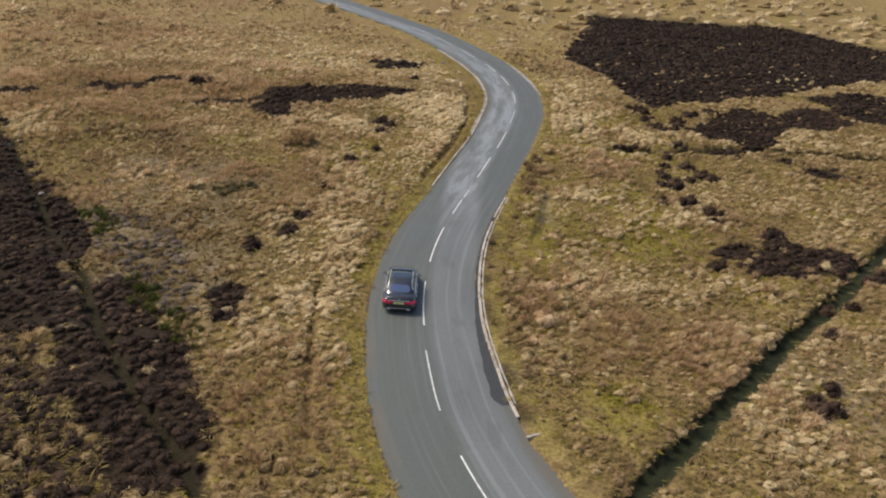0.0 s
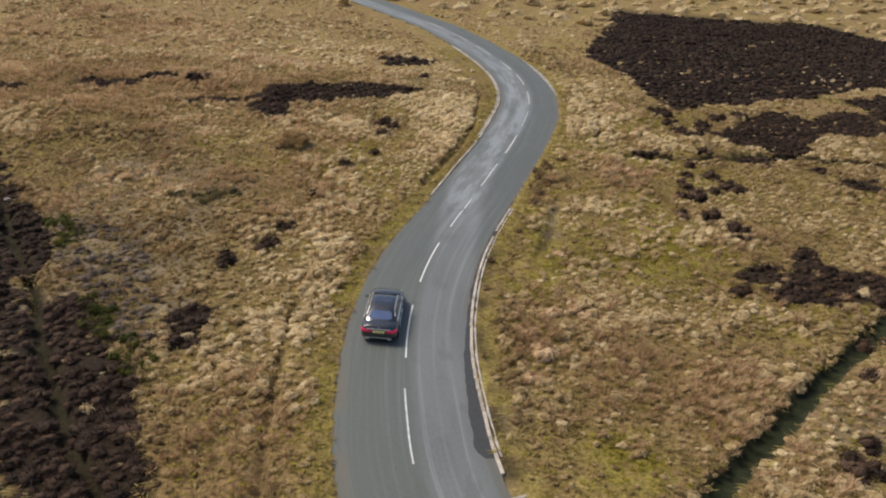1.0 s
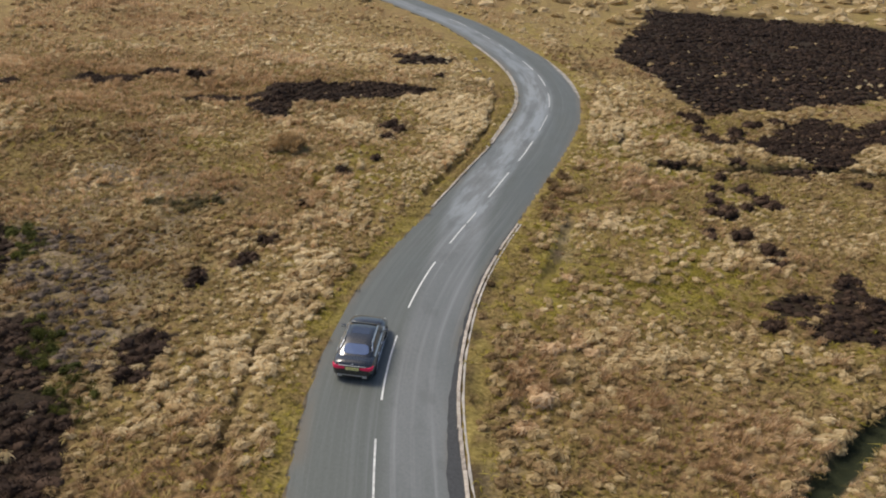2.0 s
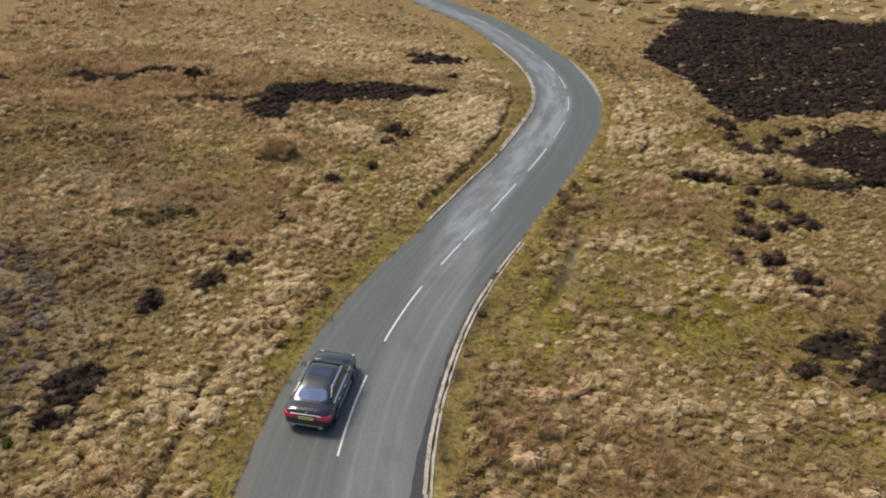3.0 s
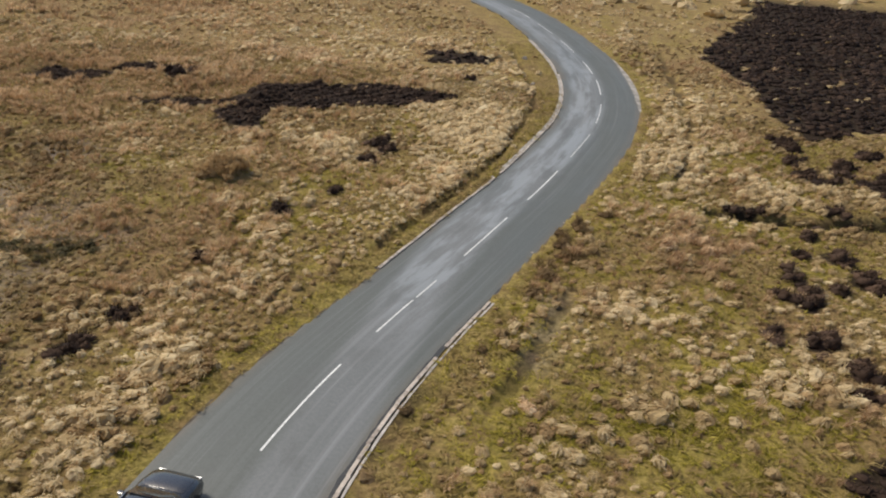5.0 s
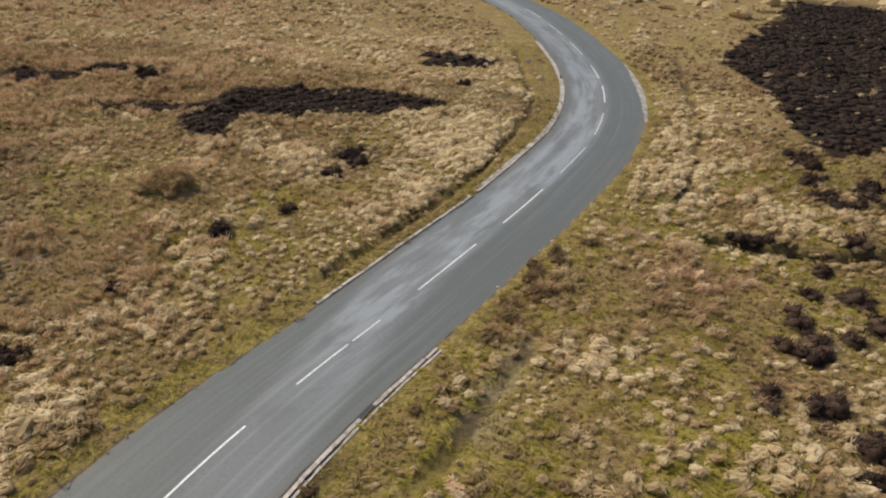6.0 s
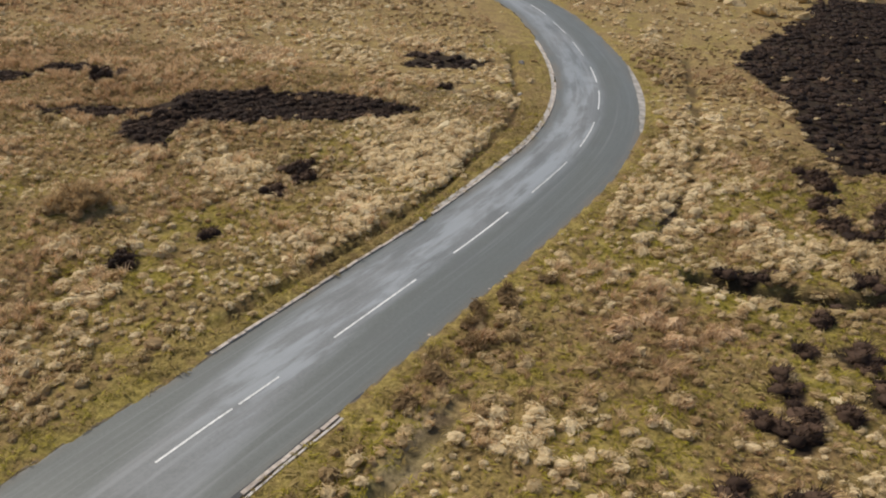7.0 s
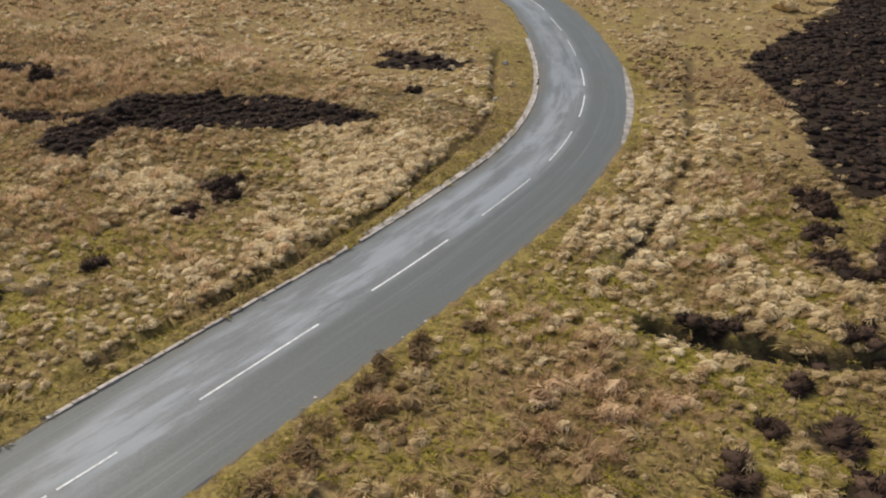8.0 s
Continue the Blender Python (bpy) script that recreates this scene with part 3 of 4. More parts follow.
tagged(edge_strip("concrete_edge", 66.5, 84.0, 1, lambda f: 0.1 + 0.38 * math.sin(math.pi * min(1, f * 1.05)) ** 0.7, lambda f: -0.05, MAT["haunch"], 0.022),
       "pale broken concrete haunch along the outer bend", "road edge", kind="structure")

tagged(edge_strip("concrete_edge", 1.0, 31.4, 1, lambda f: -0.19, lambda f: -0.29, MAT["haunch"], 0.07),
       "thin pale concrete line behind the kerb", "road edge", kind="structure")
tagged(edge_strip("concrete_edge", 47.8, 92.0, -1, lambda f: -0.08, lambda f: -0.34, MAT["haunch"], 0.075),
       "pale worn concrete strip behind the kerb", "road edge", kind="structure")


# ---- grass and heather ----
def shaggy_core(rs, radius, height, lean, sides=8, rough=0.16):
    """Vertices and triangles of a lumpy dome that fills a tuft."""
    v, f = [], []
    rings = ((1.0, -0.15), (0.95, 0.26), (0.76, 0.6), (0.42, 0.88))
    for ring, (rr, zz) in enumerate(rings):
        for i in range(sides):
            a = 6.283 * (i + 0.5 * (ring % 2)) / sides
            j = 1 + rough * (2 * rs.rand() - 1)
            v.append((math.cos(a) * radius * rr * j + lean[0] * max(zz, 0), math.sin(a) * radius * rr * j + lean[1] * max(zz, 0), height * zz * (1 + rough * (2 * rs.rand() - 1))))
    v.append((lean[0], lean[1], height))
    for ring in range(len(rings) - 1):
        for i in range(sides):
            p, q = ring * sides + i, ring * sides + (i + 1) % sides
            f += [(p, q, q + sides), (p, q + sides, p + sides)]
    top = (len(rings) - 1) * sides
    f += [(top + i, top + (i + 1) % sides, len(v) - 1) for i in range(sides)]
    return v, f


def dome_tuft(rs, blades, radius, height, width, stray=0.3, wild=0.9):
    """A tussock: a ragged dome of matted grass with blades flopping over it, swept to one side, and stray stalks."""
    lean = rs.randn(2) * 0.3 * radius
    sweep = rs.randn(2) * 0.22 * radius
    v, f = shaggy_core(rs, radius * 0.78, height * 0.72, lean, 7, 0.3)
    for _ in range(blades):
        a, b = rs.rand() * 6.283, rs.randn() * wild
        w = width * (0.5 + 1.0 * rs.rand())
        up = 0.1 + 0.75 * rs.rand()
        loose = rs.rand() < stray
        stations = []
        for k, e in enumerate((up + 0.75, up + 0.3, up - (0.05 if loose else 0.35))):
            e = min(1.45, e)
            swell = 0.82 + 0.24 * rs.rand() + (0.16 * k * rs.rand() if loose else 0.0)
            t = a + b * 0.4 * k
            z = max(0.0, math.sin(e))
            stations.append((math.cos(t) * math.cos(e) * radius * swell + lean[0] * z + sweep[0] * 0.5 * k,
                             math.sin(t) * math.cos(e) * radius * swell + lean[1] * z + sweep[1] * 0.5 * k, height * math.sin(e) * swell, t))
        (x0, y0, z0, _t), (x1, y1, z1, t1), (x2, y2, z2, _u) = stations
        c, s, k = math.cos(t1), math.sin(t1), len(v)
        v += [(x0, y0, z0), (x1 - s * w, y1 + c * w, z1), (x1 + s * w, y1 - c * w, z1), (x2, y2, z2)]
        f += [(k, k + 2, k + 1), (k + 1, k + 2, k + 3)]
    return np.array(v), np.array(f)


def bush_tuft(rs, twigs, radius, height, width, reach=0.22):
    """A heather bush: a lumpy dome bristling with short fine twigs."""
    lean = rs.randn(2) * 0.12 * radius
    v, f = shaggy_core(rs, radius * 0.74, height * 0.7, lean, 7, 0.3)
    for _ in range(twigs):
        a, e = rs.rand() * 6.283, math.asin(0.05 + 0.95 * rs.rand())
        r = 1 + reach * rs.rand()
        c, s, k = math.cos(a), math.sin(a), len(v)
        x, y, z = c * math.cos(e) * radius, s * math.cos(e) * radius, math.sin(e) * height
        w = width * (0.6 + 0.8 * rs.rand())
        dx, dy = rs.randn(2) * 0.05
        v += [(x * 0.66 - s * w, y * 0.66 + c * w, z * 0.62), (x * 0.66 + s * w, y * 0.66 - c * w, z * 0.62), (x * r + dx, y * r + dy, z * r + 0.03)]
        f += [(k, k + 1, k + 2)]
    return np.array(v), np.array(f)


def blade_tuft(rs, blades, radius, height, width, upright=0.0, wild=0.3):
    """Triangles of one loose tuft of drooping and upright blades."""
    v, f = [], []
    lean = rs.randn(2) * 0.18 * radius
    for _ in range(blades):
        a, q = rs.rand() * 6.283, rs.rand()
        if rs.rand() < upright:
            r0, r1, r2 = radius * 0.35 * q, radius * (0.2 + 0.35 * q), radius * (0.35 + 0.8 * rs.rand())
            z0, z1, z2 = -0.04, height * (0.6 + 0.3 * rs.rand()), height * (0.9 + 0.6 * rs.rand())
        else:
            r0, r1, r2 = radius * 0.45 * q, radius * (0.45 + 0.35 * q), radius * (0.85 + 0.4 * rs.rand())
            z0, z1, z2 = height * (0.95 - 0.25 * q), height * (0.9 - 0.3 * q + 0.25 * rs.rand()), height * (0.02 + 0.4 * rs.rand())
        w, b = width * (0.6 + 0.8 * rs.rand()), rs.randn() * wild
        c, s, c1, s1, c2, s2 = math.cos(a), math.sin(a), math.cos(a + b * 0.5), math.sin(a + b * 0.5), math.cos(a + b), math.sin(a + b)
        k = len(v)
        mx, my = c1 * r1 + lean[0] * 0.5, s1 * r1 + lean[1] * 0.5
        v += [(c * r0, s * r0, z0), (mx - s * w, my + c * w, z1), (mx + s * w, my - c * w, z1), (c2 * r2 + lean[0], s2 * r2 + lean[1], z2)]
        f += [(k, k + 2, k + 1), (k + 1, k + 2, k + 3)]
    return np.array(v), np.array(f)


def scatter(name, x, y, templates, size, material, rs, tone=None, lift=0.0, soft_faces=False):
    """One mesh of many tufts, standing on the ground at x, y."""
    z = ground_height(x, y) + lift
    pick, turn = rs.randint(len(templates), size=len(x)), rs.rand(len(x)) * 6.283
    tone = np.clip(tone if tone is not None else rs.rand(len(x)), 0, 1)
    tall = size * (0.75 + 0.5 * rs.rand(len(x)))
    verts, faces, tones, base = [], [], [], 0
    for k, (tv, tf) in enumerate(templates):
        i = np.nonzero(pick == k)[0]
        if not len(i):
            continue
        c, s = np.cos(turn[i])[:, None], np.sin(turn[i])[:, None]
        long = (0.8 + 0.45 * rs.rand(len(i)))[:, None]
        px = (tv[None, :, 0] * long * c - tv[None, :, 1] * s) * size[i, None] + x[i, None]
        py = (tv[None, :, 0] * long * s + tv[None, :, 1] * c) * size[i, None] + y[i, None]
        rise_up = np.maximum(tv[None, :, 2], 0) * tall[i, None]
        px, py = px + 0.38 * rise_up, py - 0.22 * rise_up
        pz = tv[None, :, 2] * tall[i, None] + z[i, None]
        verts.append(np.stack([px, py, pz], 2).reshape(-1, 3))
        faces.append((tf[None] + (base + np.arange(len(i)) * len(tv))[:, None, None]).reshape(-1, 3))
        tones.append(np.repeat(tone[i], len(tv)))
        base += len(i) * len(tv)
    return sheet(name, np.concatenate(verts), np.concatenate(faces), material, soft_faces, {"tone": np.concatenate(tones)})


rs = np.random.RandomState(11)
SHAGGY = [dome_tuft(rs, 18, 0.47, 0.50, 0.026) for _ in range(14)]
SHAGGY_FAR = [dome_tuft(rs, 7, 0.47, 0.38, 0.06) for _ in range(6)]
UPRIGHT = [blade_tuft(rs, 34, 0.40, 0.46, 0.018, 0.85, 0.9) for _ in range(6)]
UPRIGHT_FAR = [blade_tuft(rs, 16, 0.44, 0.40, 0.04, 0.7, 0.6) for _ in range(5)]
LOW = [blade_tuft(rs, 11, 0.42, 0.11, 0.026, 0.35, 0.9) for _ in range(6)]
TWIGGY = [bush_tuft(rs, 56, 0.46, 0.46, 0.022, 0.2) for _ in range(8)]
LOW_HEATH = [bush_tuft(rs, 56, 0.50, 0.34, 0.018, 0.3) for _ in range(8)]
TWIGGY_FAR = [bush_tuft(rs, 14, 0.52, 0.30, 0.04) for _ in range(5)]


def candidates(y0, y1, step, rs):
    """Jittered points over the stretch of moor that lies beside the road."""
    xs, ys = np.meshgrid(np.arange(-100, 90, step), np.arange(y0, y1, step))
    x = xs.ravel() + (rs.rand(xs.size) - 0.5) * step * 1.1
    y = ys.ravel() + (rs.rand(xs.size) - 0.5) * step * 1.1
    keep = (x > -(0.58 * y + 2)) & (x < 0.42 * y + 10)
    return x[keep], y[keep]


def ditch_clear(x, y):
    free = np.ones(len(x), bool)
    for width, depth, wetness, line in DITCHES:
        free &= line_distance(x, y, line) > (0.30 if wetness == 0.4 else 0.38) * width
    return free


def verge_width(y, side):
    """How far the short verge grass reaches from the road."""
    left = np.interp(y, [58, 63, 75, 81, 95, 100, 110], [0.8, 1.3, 1.2, 1.4, 2.1, 2.7, 3.6])
    return np.where(side < 0, left, np.where(y < 62, 1.6, 0.45))


def plant(y0, y1, step, far):
    x, y = candidates(y0, y1, step, rs)
    d, side = road_distance(x, y)
    verge = verge_width(y, side)
    keep = ((d > verge) | ((d > 0.45) & (rs.rand(len(x)) < np.where((side > 0) & (y < 62), 0.16, np.where(y < 62, 0.42, 0.05))))) & ditch_clear(x, y) & (~heath(x, y) | (rs.rand(len(x)) < np.where(x > 15, 0.06, 0.03)))
    keep &= ~(inside(x, y, SCRUB[0]) | inside(x, y, SCRUB[1])) | (rs.rand(len(x)) < 0.35)
    x, y, d, side = x[keep], y[keep], d[keep], side[keep]
    green, russet, grey = fields(x, y, d, side)
    dice, big = rs.rand(len(x)), rise(0.3, 0.7, value_noise(x, y, 2.4, 1, 2))
    size = (0.34 + 0.36 * big) * (0.6 + 0.8 * rs.rand(len(x))) * (1.35 if far else 1.0) * np.where(rs.rand(len(x)) < 0.06, 1.35, 1.0)
    size *= 0.5 + 0.5 * rise(0.3, 1.6, d)
    lush = blobs(x, y, PALE) * rise(0.2, 0.45, value_noise(x, y, 3.0, 0, 2))
    pale = np.maximum(rise(0.32, 0.82, value_noise(x, y, 9.0, 3, 3) + 0.18 * (rs.rand(len(x)) - 0.5)), lush)
    green, russet = green * (1 - 0.55 * lush), russet * (1 - 0.6 * lush)
    size *= 1 + 0.22 * lush
    kind = np.where(dice < green * 0.8, 2, np.where(dice < green * 0.8 + russet * 0.8, 1, np.where(rs.rand(len(x)) < 0.2 + 0.33 * (1 - pale) + 0.4 * grey + 0.14 * rise(-9, -22, x) * (1 - rise(70, 90, y)), 3, 0)))
    cover = np.maximum(rise(0.22, 0.5, value_noise(x, y, 1.9, 5, 2)), lush)
    thin = rs.rand(len(x)) < np.where(kind == 0, 0.52 + 0.48 * cover, 0.42 + 0.5 * cover)
    x, y, kind, size, pale = x[thin], y[thin], kind[thin], size[thin], pale[thin]
    lush = lush[thin]
    west = rise(-9, -22, x) * (1 - rise(70, 90, y))
    tone = 0.17 + 0.58 * pale + 0.42 * (rs.rand(len(x)) - 0.42) - 0.12 * west - 0.15 * (1 - rise(33, 42, y)) * rise(-4, -8, x) + 0.2 * lush + 0.1 * rise(-2, -8, x) * rise(44, 52, y) - 0.08 * rise(7, 12, x) - 0.18 * (1 - rise(48, 62, y))
    shaggy, upright = (SHAGGY_FAR, UPRIGHT_FAR) if far else (SHAGGY, UPRIGHT)
    for k, name, temps, mat, label, factor in (
            (0, "straw_tussocks", shaggy, "straw", "pale bleached straw grass tussocks on the moor", 1.0),
            (1, "russet_rushes", upright, "russet", "russet brown rushes standing among the grass", 1.2),
            (2, "green_grass", LOW, "green", "short yellow-green grass and moss tufts", 1.5),
            (3, "brown_grass", shaggy, "brown", "dull brown withered grass tussocks on the moor", 0.8)):
        i = kind == k
        tagged(scatter(name, x[i], y[i], temps, size[i] * factor, MAT[mat], rs, tone[i]), label, "grass", kind="stuff")


plant(22, 98, 0.44, False)
plant(98, 127, 0.68, True)
plant(127, 150, 1.1, True)

x, y = candidates(150, 300, 5.4, rs)
i = (road_distance(x, y)[0] > 1.5) & ~heath(x, y)
tagged(scatter("distant_tussocks", x[i], y[i], SHAGGY_FAR, 2.8 + 1.6 * rs.rand(i.sum()), MAT["straw"], rs, 0.2 + 0.5 * rs.rand(i.sum()), -0.15),
       "straw grass tussocks far off on the moor", "grass", kind="stuff")

# the moor goes on beside and behind the camera
for step, temps, mat, least, most, name, label in (
        (2.1, SHAGGY, "straw", 0.7, 1.3, "outer_tussocks", "straw grass tussocks spread over the open moor"),
        (2.6, UPRIGHT, "brown", 0.7, 1.2, "outer_brown_grass", "dull brown grass tufts spread over the open moor"),
        (1.1, LOW, "turf", 1.0, 1.8, "outer_turf", "low matted grass spread over the open moor")):
    x, y = np.meshgrid(np.arange(-48, 60, step), np.arange(-22, 70, step))
    x, y = x.ravel() + step * (rs.rand(x.size) - 0.5), y.ravel() + step * (rs.rand(y.size) - 0.5)
    i = (road_distance(x, y)[0] > 1.2) & ditch_clear(x, y) & ~heath(x, y) & ((x < -(0.58 * y + 2)) | (x > 0.42 * y + 10) | (y < 22))
    i &= ~inside(x, y, SCRUB[0]) | (rs.rand(len(x)) < 0.15)
    tagged(scatter(name, x[i], y[i], temps, least + (most - least) * rs.rand(i.sum()), MAT[mat], rs, 0.1 + 0.45 * rs.rand(i.sum())), label, "grass", kind="stuff")

# low turf between the tussocks and along the verges
x, y = candidates(24, 100, 0.6, rs)
d, side = road_distance(x, y)
keep = (d > 0.22) & ditch_clear(x, y) & ~heath(x, y) & ~((side > 0) & (y < 55) & (d < 1.1) & (rs.rand(len(x)) < 0.85))
x, y, d, side = x[keep], y[keep], d[keep], side[keep]
green, russet, grey = fields(x, y, d, side)
i = rs.rand(len(x)) < 0.24 - 0.12 * rise(-4, -14, x) + 0.7 * green
j = ~i
tagged(scatter("withered_turf", x[j], y[j], LOW, 1.0 + 0.7 * rs.rand(j.sum()), MAT["turf"], rs, 0.1 + 0.8 * rs.rand(j.sum())),
       "low matted straw-coloured grass between the tussocks", "grass", kind="stuff")
tagged(scatter("turf_tufts", x[i], y[i], LOW, 0.7 + 0.6 * rs.rand(i.sum()), MAT["green"], rs, 0.35 + 0.6 * rs.rand(i.sum())),
       "thin olive turf between the tussocks", "grass", kind="stuff")
x, y = candidates(28, 118, 0.33, rs)
d, side = road_distance(x, y)
i = (d > np.where((side < 0) & (y > 62), np.where(rs.rand(len(x)) < 0.25, 0.12, 0.28), np.where((side > 0) & (y < 62), 0.14, np.where(rs.rand(len(x)) < 0.5, -0.04, 0.25)))) & ~((side > 0) & (y < 54) & (d < 1.0) & (rs.rand(len(x)) < 0.93)) & (d < verge_width(y, side) + 0.3) & ditch_clear(x, y)
tagged(scatter("verge_grass", x[i], y[i], LOW, 0.35 + 0.35 * rs.rand(i.sum()), MAT["verge"], rs, 0.3 + 0.6 * rs.rand(i.sum())),
       "short trodden brown grass along the road verge", "grass", kind="stuff")

# heather
for outline in HEATHER:
    xs, ys = [p[0] for p in outline], [p[1] for p in outline]
    far = min(ys) > 95
    step = 0.87 if far else 0.57
    x, y = np.meshgrid(np.arange(min(xs) - 1.5, max(xs) + 1.5, step), np.arange(min(ys) - 1.5, max(ys) + 1.5, step))
    x = x.ravel() + (rs.rand(x.size) - 0.5) * step
    y = y.ravel() + (rs.rand(y.size) - 0.5) * step
    i = inside(x, y, outline) & ditch_clear(x, y) & (value_noise(x, y, 1.8, 6, 2) > 0.24)
    x, y = x[i], y[i]
    i = road_distance(x, y)[0] > 0.6
    x, y = x[i], y[i]
    size = (0.6 + 0.6 * value_noise(x, y, 2.0, 4, 2)) * (0.7 + 0.5 * rs.rand(len(x))) * (1.35 if far else 1.0)
    tone = (0.25 + 0.4 * value_noise(x, y, 2.5, 8, 2) + 0.2 * rs.rand(len(x))) * (0.75 if far else 1.0)
    tagged(scatter("heather_patch", x, y, TWIGGY_FAR if far else LOW_HEATH, size, MAT["heather"], rs, tone, 0.0, True),
           "dark brown patch of dormant heather on peat", "heather", "heather patches", "stuff")
# thin heather scrub mixed with grass west of the ditch
x, y = np.meshgrid(np.arange(-38, -9, 0.6), np.arange(20, 62, 0.6))
x, y = x.ravel() + 0.6 * (rs.rand(x.size) - 0.5), y.ravel() + 0.6 * (rs.rand(y.size) - 0.5)
for k, (grain, least, mat, label) in enumerate(((2.2, 0.31, "heather", "thin dark heather scrub mixed with withered grass"), (1.6, 0.36, "scrub", "grey-brown bare heather stems among withered grass"))):
    i = inside(x, y, SCRUB[k]) & (value_noise(x, y, grain, 3 + 3 * k, 3) > least)
    tagged(scatter("heather_scrub", x[i], y[i], LOW_HEATH, 0.5 + 0.6 * rs.rand(i.sum()), MAT[mat], rs, 0.3 + 0.7 * rs.rand(i.sum()), 0.0, True), label, "heather", kind="stuff")
for cx, cy, r in CLUMPS:
    n = max(4, int(7 * r * r))
    a, q = rs.rand(n) * 6.283, np.sqrt(rs.rand(n)) * r * 0.9
    x, y = cx + np.cos(a) * q * 0.9, cy + np.sin(a) * q * 1.25
    x, y = np.append(x, cx), np.append(y, cy)
    tagged(scatter("heather_bush", x, y, TWIGGY, 0.85 + 0.55 * rs.rand(n + 1) * r, MAT["heather"], rs, 0.3 + 0.75 * rs.rand(n + 1), 0.0, True),
           "small dark heather bush among straw tussocks", "heather", "heather bushes")
for cx, cy, r, mat, label in ((-25.0, 51.6, 1.0, "fern", ""), (-23.6, 49.6, 1.3, "fern", ""), (-17.6, 42.4, 1.2, "fern", ""), (-17.0, 40.9, 1.0, "fern", ""), (-13.9, 38.2, 1.1, "fern", ""), (-13.1, 37.0, 0.9, "fern", ""), (-15.4, 39.6, 0.8, "fern", ""),
                              (-19.4, 58.4, 1.1, "dull", "dull"), (-16.2, 59.2, 1.0, "dull", "dull"), (-17.8, 58.7, 1.1, "dull", "dull")):
    n = int(13 * r * r)
    a, q = rs.rand(n) * 6.283, np.sqrt(rs.rand(n)) * r
    tagged(scatter("bilberry_clump", cx + np.cos(a) * q, cy + np.sin(a) * q, UPRIGHT[:2] + SHAGGY[:2], 0.5 + 0.5 * rs.rand(n), MAT[mat], rs),
           "dull olive moss clump among withered grass" if label else "green bilberry clump beside the dark heather", "shrub", "bilberry clumps", "stuff")
x, y = -14.8 + 2.6 * (rs.rand(90) - 0.5), 70.2 + 1.7 * (rs.rand(90) - 0.5)
tagged(scatter("grass_mound", x, y, UPRIGHT + SHAGGY[:3], 0.8 + 0.5 * rs.rand(90), MAT["brown"], rs, 0.25 + 0.5 * rs.rand(90)),
       "large shaggy brown grass mound", "grass mound")
# large pale tussocks, each on its own
LARGE = []
for k in range(8):
    tv, tf = dome_tuft(rs, 100, 0.46, 0.38, 0.015)
    me = sheet("grass_tussock", tv, tf, MAT["straw"], False, {"tone": np.full(len(tv), 0.3 + 0.35 * rs.rand())})
    LARGE.append(me.data)
    bpy.data.objects.remove(me)
x, y = candidates(34, 97, 1.9, rs)
d, side = road_distance(x, y)
i = (d > verge_width(y, side) + 0.3) & (d < 15) & ditch_clear(x, y) & ~heath(x, y) & (value_noise(x, y, 6.0, 7, 2) > 0.47)
x, y = x[i], y[i]
for px, py, pz in list(zip(x, y, ground_height(x, y)))[:290]:
    ob = new("grass_tussock", LARGE[rs.randint(8)])
    k = 0.5 + 0.35 * rs.rand()
    ob.matrix_basis = pose(px, py, pz, 0, 0, rs.rand() * 360) @ Matrix.Diagonal((k * (0.85 + 0.4 * rs.rand()), k, k * (0.8 + 0.4 * rs.rand()), 1))
    tagged(ob, "large domed tussock of bleached straw grass", "grass tussock", "large tussocks")
for v in (3.5, 6.2, 9.8, 11.0, 13.6, 16.9, 18.2, 21.4, 23.0, 27.5, 29.0, 33.4, 35.0, 36.4, 37.6, 38.0, 39.3, 40.1, 41.6, 42.3, 44.4):
    big = v > 33
    p = on_road(v, 0)
    p = on_road(v, p[2] + (0.45 if big else 0.7) + 1.2 * rs.rand())[0]
    n = 3 if big else 1
    x, y = p.x + 0.22 * rs.randn(n), p.y + 0.22 * rs.randn(n)
    tagged(scatter("rush_tuft", x, y, UPRIGHT[:3] + SHAGGY[:2], (0.75 if big else 0.6) + 0.4 * rs.rand(n), MAT["rush"], rs), "dark brown rush tuft on the road verge", "grass", "rush tufts")


# russet clumps that stand out beside the road
for cx, cy, k in ((7.1, 46.6, 1.25), (8.5, 47.6, 1.1), (6.7, 43.2, 1.4), (9.3, 47.4, 0.9), (5.9, 44.7, 1.0), (6.2, 40.6, 1.1), (7.9, 55.2, 0.9), (12.6, 72.3, 1.3), (14.9, 72.6, 1.2), (13.8, 73.6, 1.1), (16.6, 74.4, 1.1)):
    x, y = cx + 0.28 * rs.randn(5), cy + 0.28 * rs.randn(5)
    tagged(scatter("russet_clump", x, y, SHAGGY[:5], (0.55 + 0.4 * rs.rand(5)) * k, MAT["russet"], rs, 0.5 + 0.4 * rs.rand(5)), "russet-pink clump of withered rushes", "grass clump", "russet clumps")


# ---- stones ----
CHIPS = ((8.75, 82.3, 0.09), (8.2, 80.1, 0.11), (8.3, 80.6, 0.05), (6.9, 74.6, 0.08), (6.6, 73.2, 0.06), (5.6, 68.6, 0.08))
def stone(r, seed, flat=0.6):
    bm = bmesh.new()
    bmesh.ops.create_icosphere(bm, subdivisions=2, radius=r)
    for v in bm.verts:
        k = 1 + 0.35 * noise.noise(v.co / r * 1.3 + Vector((seed * 5.1, 0, 0)))
        v.co = Vector((v.co.x * k, v.co.y * k * 0.8, v.co.z * k * flat))
    return bm


